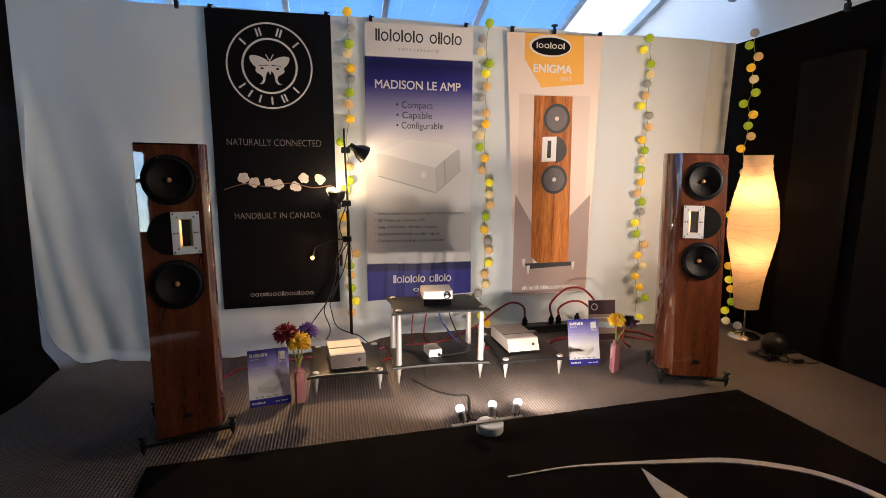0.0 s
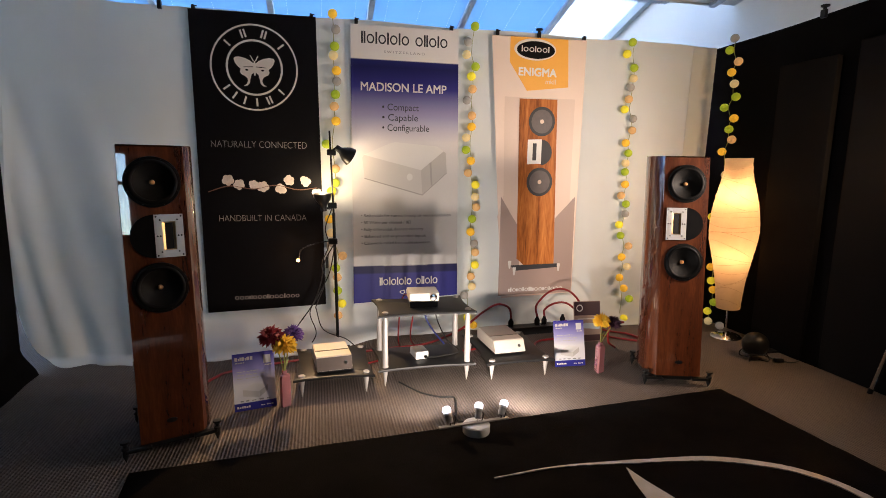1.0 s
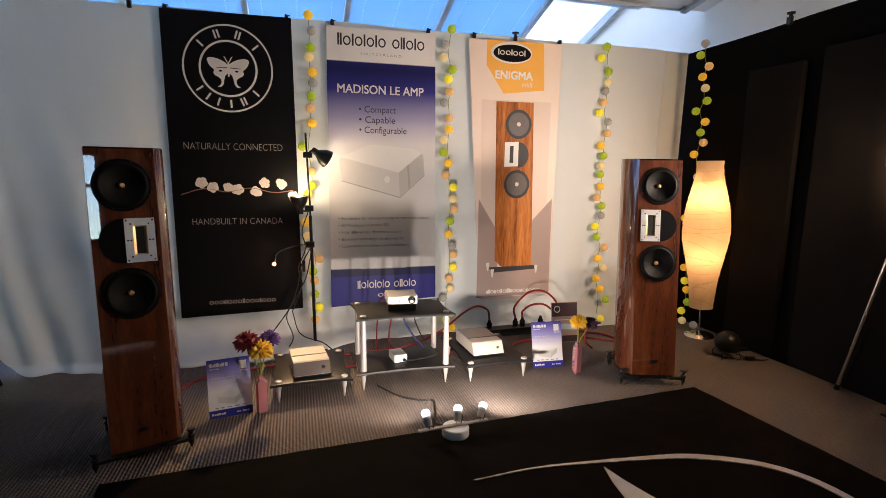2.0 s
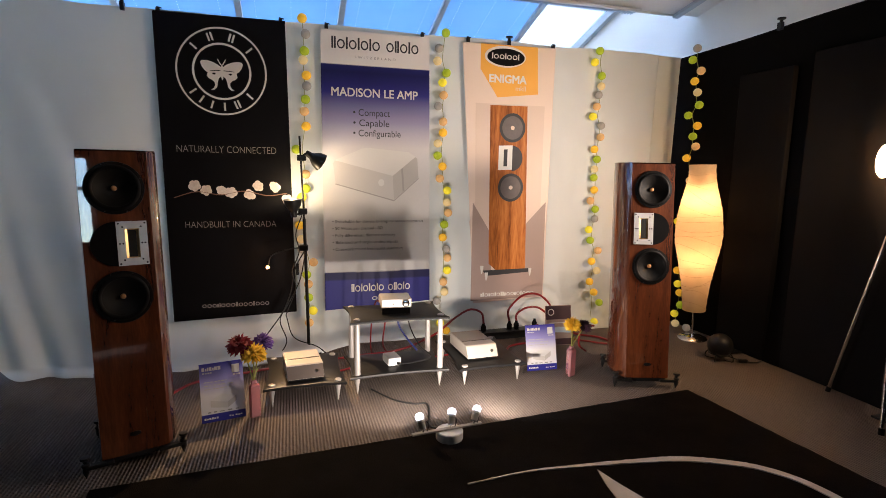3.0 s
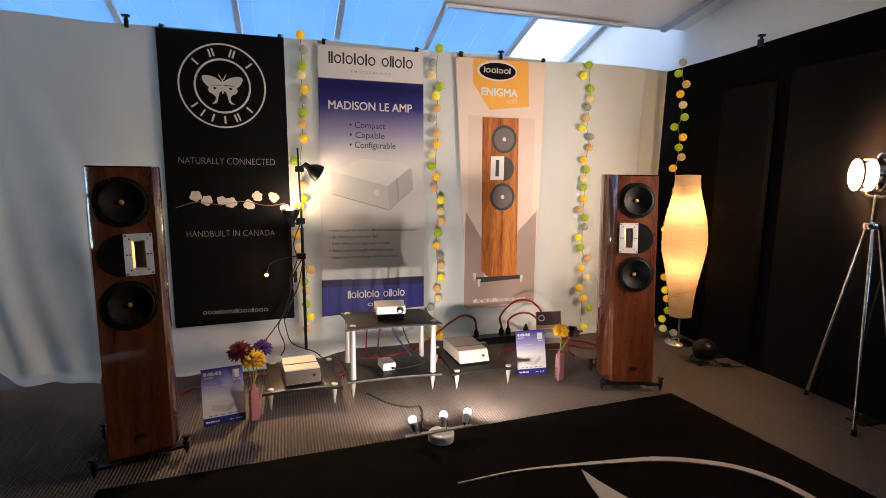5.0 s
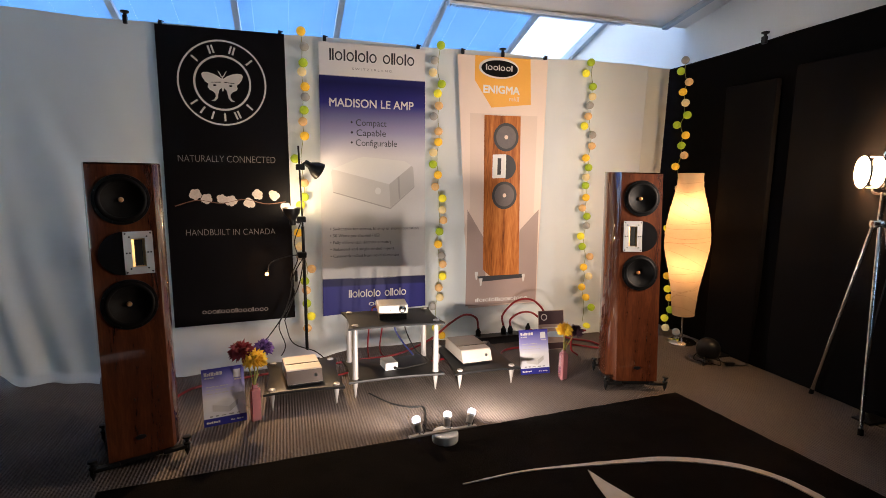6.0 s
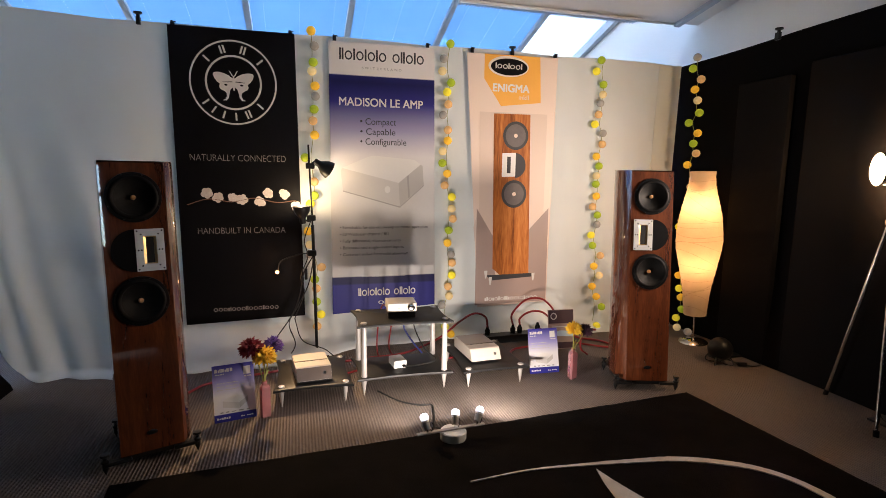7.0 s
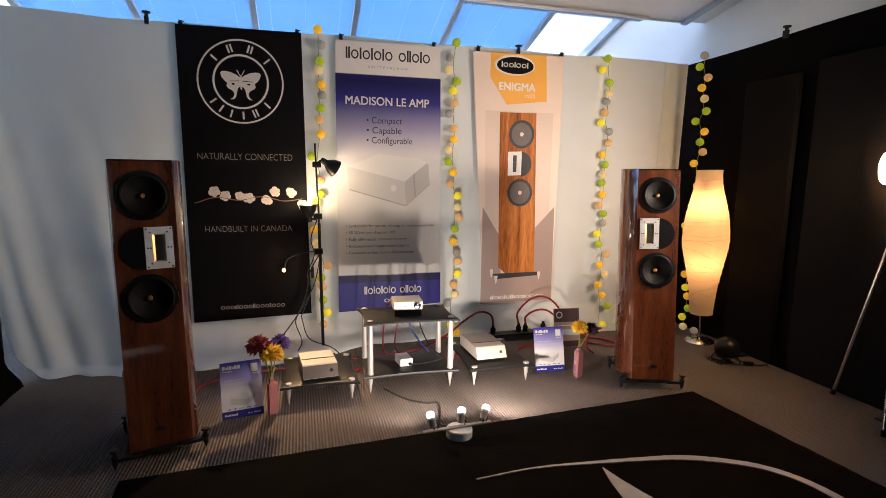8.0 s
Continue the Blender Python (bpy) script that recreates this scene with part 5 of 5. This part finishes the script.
def vase(m, blooms, label, seed):
    rng = random.Random(seed)
    t = thing("flower_vase", m, label, "vase", "flower vases")
    tri3 = [(0.031 * math.cos(radians(90 + 120 * k + s)), 0.031 * math.sin(radians(90 + 120 * k + s))) for k in range(3) for s in (-14, 14)]
    bm = bmesh.new()
    rings = []
    for z, k in ((0, 0.9), (0.004, 1), (0.168, 1), (0.176, 0.85), (0.182, 0.5), (0.196, 0.48), (0.2, 0.55), (0.2, 0.45), (0.18, 0.4), (0.165, 0.82), (0.02, 0.85)):
        rings.append([bm.verts.new((x * k, y * k, z)) for x, y in tri3])
    for a, b in zip(rings, rings[1:]):
        for k in range(6):
            bm.faces.new((a[k], a[(k + 1) % 6], b[(k + 1) % 6], b[k]))
    bm.faces.new(rings[0][::-1]), bm.faces.new(rings[-1])
    bmesh.ops.recalc_face_normals(bm, faces=bm.faces)
    part("bottle", bm, M["pink_glass"], t, "pink tinted glass bottle", False)
    for x, y, z, r, key in blooms:
        part("stem", tube([(0.004 * x, 0, 0.03), (0.05 * x, 0, 0.18), (x * 0.5, y * 0.5, z * 0.8), (x, y, z - 0.01)], 0.0035, 6), M["stem"], t)
        bloom((x, y, z), r, M[key], 150, t, rng)
    part("leaf", slab([(0, 0.2), (0.012, 0.22), (0.03, 0.26), (0.012, 0.25)], 0.0015, upright(0)), M["stem"], t, smooth=False)
    return t


vase(pose(-3.36, -1.10, 0, 0, 0, 25), [(-0.05, 0.03, 0.385, 0.072, "petal_red"), (0.0, -0.02, 0.345, 0.068, "petal_yellow"), (0.065, 0.03, 0.38, 0.06, "petal_purple")], "pink bottle vase with red, yellow and purple flowers", 3)
vase(pose(-1.452, -1.015, 0, 0, 0, 20), [(0.0, 0.0, 0.335, 0.06, "petal_yellow"), (0.085, -0.02, 0.315, 0.055, "petal_dark")], "pink bottle vase with yellow and dark plum flowers", 5)


# ---- power strip and cables on the floor ----
strip = thing("power_strip", pose(-1.8, -0.2, 0, 0, 0, 2), "black mains power strip along the curtain", "power strip")
part("body", box((0, -0.05, 0.003), (0.82, 0.05, 0.06), 0.006), M["black"], strip, smooth=False)
part("foot", box((0.05, -0.04, 0), (0.77, 0.04, 0.004)), M["rubber"], strip, smooth=False)
for x in (0.06, 0.28, 0.34, 0.5):
    pl_ = part("plug", lathe([(0.02, 0.06), (0.021, 0.1), (0.012, 0.115), (0.009, 0.13)], 16, Matrix.Translation((x, 0, 0))), M["rubber"], strip)
    part("socket", lathe([(0.026, 0.059), (0.026, 0.064), (0.02, 0.064)], 16, Matrix.Translation((x, 0, 0))), M["black"], strip)


def cable(points, r, key, label):
    c = thing("cable", Matrix(), label, "cable", "cables")
    part("sheath", tube(points, r, 8), M[key], c)


RED = "thick red braided power cable"
cable([(-1.74, -0.2, 0.12), (-1.76, -0.2, 0.21), (-1.86, -0.22, 0.25), (-2.0, -0.3, 0.22), (-2.2, -0.4, 0.13), (-2.45, -0.42, 0.05), (-2.7, -0.36, 0.012), (-3.1, -0.42, 0.012), (-3.45, -0.5, 0.012), (-3.71, -0.58, 0.012), (-3.8, -0.68, 0.012), (-3.88, -0.86, 0.012)], 0.0082, "red_cable", RED)
cable([(-1.52, -0.19, 0.12), (-1.53, -0.19, 0.22), (-1.42, -0.2, 0.33), (-1.28, -0.2, 0.33), (-1.17, -0.21, 0.22), (-1.16, -0.26, 0.06), (-1.3, -0.36, 0.012), (-1.6, -0.42, 0.012), (-1.72, -0.6, 0.012)], 0.0082, "red_cable", RED)
cable([(-1.46, -0.19, 0.12), (-1.46, -0.19, 0.18), (-1.38, -0.2, 0.23), (-1.27, -0.2, 0.22), (-1.15, -0.22, 0.12), (-1.0, -0.28, 0.02), (-0.85, -0.4, 0.012), (-0.8, -0.6, 0.012)], 0.0082, "red_cable", RED)
cable([(-1.3, -0.19, 0.09), (-1.1, -0.35, 0.015), (-0.95, -0.5, 0.012), (-0.8, -0.62, 0.012), (-0.78, -0.8, 0.012)], 0.007, "red_cable", RED)
cable([(-2.9, -0.62, 0.012), (-2.7, -0.55, 0.012), (-2.4, -0.52, 0.012), (-2.15, -0.5, 0.012), (-1.95, -0.44, 0.012), (-1.75, -0.4, 0.012)], 0.007, "red_cable", RED)
cable([(-1.22, -0.9, 0.28), (-1.3, -0.88, 0.27), (-1.31, -0.87, 0.15), (-1.26, -0.88, 0.1)], 0.007, "red_cable", RED)
cable([(-2.62, -0.74, 0.47), (-2.64, -0.6, 0.45), (-2.66, -0.55, 0.3), (-2.66, -0.52, 0.1), (-2.6, -0.5, 0.012)], 0.0048, "red_cable", "thin red signal cable behind the stand")
cable([(-2.56, -0.74, 0.47), (-2.56, -0.6, 0.45), (-2.57, -0.55, 0.3), (-2.57, -0.52, 0.1), (-2.4, -0.5, 0.012)], 0.0048, "red_cable", "thin red signal cable behind the stand")
cable([(-2.5, -0.74, 0.47), (-2.48, -0.6, 0.44), (-2.49, -0.57, 0.3), (-2.44, -0.6, 0.2), (-2.38, -0.66, 0.125)], 0.006, "blue_cable", "thin blue signal cable behind the stand")
cable([(-2.46, -0.74, 0.47), (-2.44, -0.6, 0.4), (-2.42, -0.62, 0.28), (-2.38, -0.72, 0.18), (-2.32, -0.8, 0.124), (-2.45, -0.86, 0.122), (-2.55, -0.905, 0.137)], 0.0045, "cable", "thin black lead on the stand")
cable([(-2.72, -0.93, 0.006), (-2.62, -1.1, 0.006), (-2.52, -1.18, 0.006), (-2.45, -1.2, 0.006), (-2.47, -1.33, 0.006), (-2.5, -1.45, 0.006), (-2.46, -1.538, 0.03)], 0.005, "cable", "black lead running to the spotlight bar")


# ---- light-ball garlands ----
def garland(balls, place, label):
    t = thing("ball_garland", Matrix(), label, "garland", "ball garlands")
    line = []
    for key, a, z in balls:
        p = Vector(place(a, z))
        part("thread_ball", ball(p, 0.032, 16, 10, squash=(1, 1, 0.97)), BALLS[key], t)
        line.append(p)
    mean = sum((p for p in line), Vector()) / len(line)
    path = [Vector((mean.x * 0.7 + p.x * 0.3, mean.y * 0.7 + p.y * 0.3, max(0.01, p.z))) for p in line]
    part("string", tube(path, 0.0022, 5, 3), M["stem"], t)


GA = [("O",-3.04,2.29),("S",-3.02,2.19),("G",-3.03,2.08),("C",-3.04,2.02),("O",-3.02,1.92),("S",-3.02,1.85),("G",-3.03,1.76),("P",-3.04,1.68),("O",-3.03,1.58),("G",-3.1,1.42),("P",-3.04,1.25),("G",-3.04,1.15),("Y",-3.07,1.09),("O",-3.09,0.89),("C",-3.08,0.79),("S",-3.08,0.72),("P",-3.0,0.62),("G",-3.05,0.53),("P",-3.04,0.46),("G",-3.04,0.36),("Y",-3.01,0.26),("P",-3.04,0.17),("G",-3.01,0.08)]
GB = [("G",-2.03,2.28),("S",-2.08,2.17),("C",-2.09,2.08),("G",-2.02,2.0),("Y",-2.05,1.93),("P",-2.04,1.84),("S",-2.08,1.76),("P",-2.04,1.65),("O",-2.04,1.57),("C",-2.08,1.49),("G",-2.08,1.4),("O",-2.04,1.32),("P",-2.06,1.23),("Y",-2.0,1.14),("C",-2.0,1.05),("P",-1.99,0.97),("G",-2.02,0.88),("O",-2.03,0.78),("S",-2.0,0.69),("P",-1.99,0.62),("Y",-1.99,0.52),("P",-2.02,0.43),("C",-2.01,0.35),("S",-2.07,0.28),("Y",-2.04,0.1),("O",-1.99,0.035)]
GC = [("G",-0.75,2.25),("Y",-0.79,2.16),("G",-0.72,2.06),("C",-0.72,1.98),("S",-0.74,1.91),("P",-0.75,1.82),("Y",-0.78,1.74),("S",-0.7,1.67),("P",-0.7,1.58),("O",-0.75,1.48),("G",-0.72,1.4),("C",-0.74,1.32),("G",-0.74,1.25),("O",-0.73,1.15),("P",-0.76,1.06),("G",-0.71,0.99),("S",-0.71,0.91),("Y",-0.76,0.82),("G",-0.74,0.73),("P",-0.66,0.64),("O",-0.72,0.55),("C",-0.67,0.47),("O",-0.74,0.38),("O",-0.7,0.29),("G",-0.65,0.2),("Y",-0.7,0.04)]
GD = [("S",-0.29,2.27),("G",-0.25,2.19),("P",-0.35,2.09),("O",-0.29,2.02),("C",-0.33,1.93),("G",-0.36,1.83),("G",-0.25,1.76),("O",-0.36,1.67),("G",-0.32,1.59),("P",-0.36,1.51),("O",-0.27,1.42),("C",-0.33,1.24),("Y",-0.23,0.9),("O",-0.27,0.49),("Y",-0.29,0.38),("O",-0.32,0.31),("G",-0.34,0.21),("Y",-0.28,0.12),("C",-0.3,0.04),("S",-0.43,0.04)]
for g in (GA, GB):
    garland(g, lambda a, z: (a, -0.026, z), "string of green, yellow, peach and silver thread-ball lights on the curtain")
garland(GC, lambda a, z: (a, -0.03 - 0.12 * max(0, 0.6 - z), z), "string of green, yellow, peach and silver thread-ball lights on the curtain")
garland(GD, lambda a, z: (-0.045, a, z), "string of green, orange and cream thread-ball lights on black cloth")
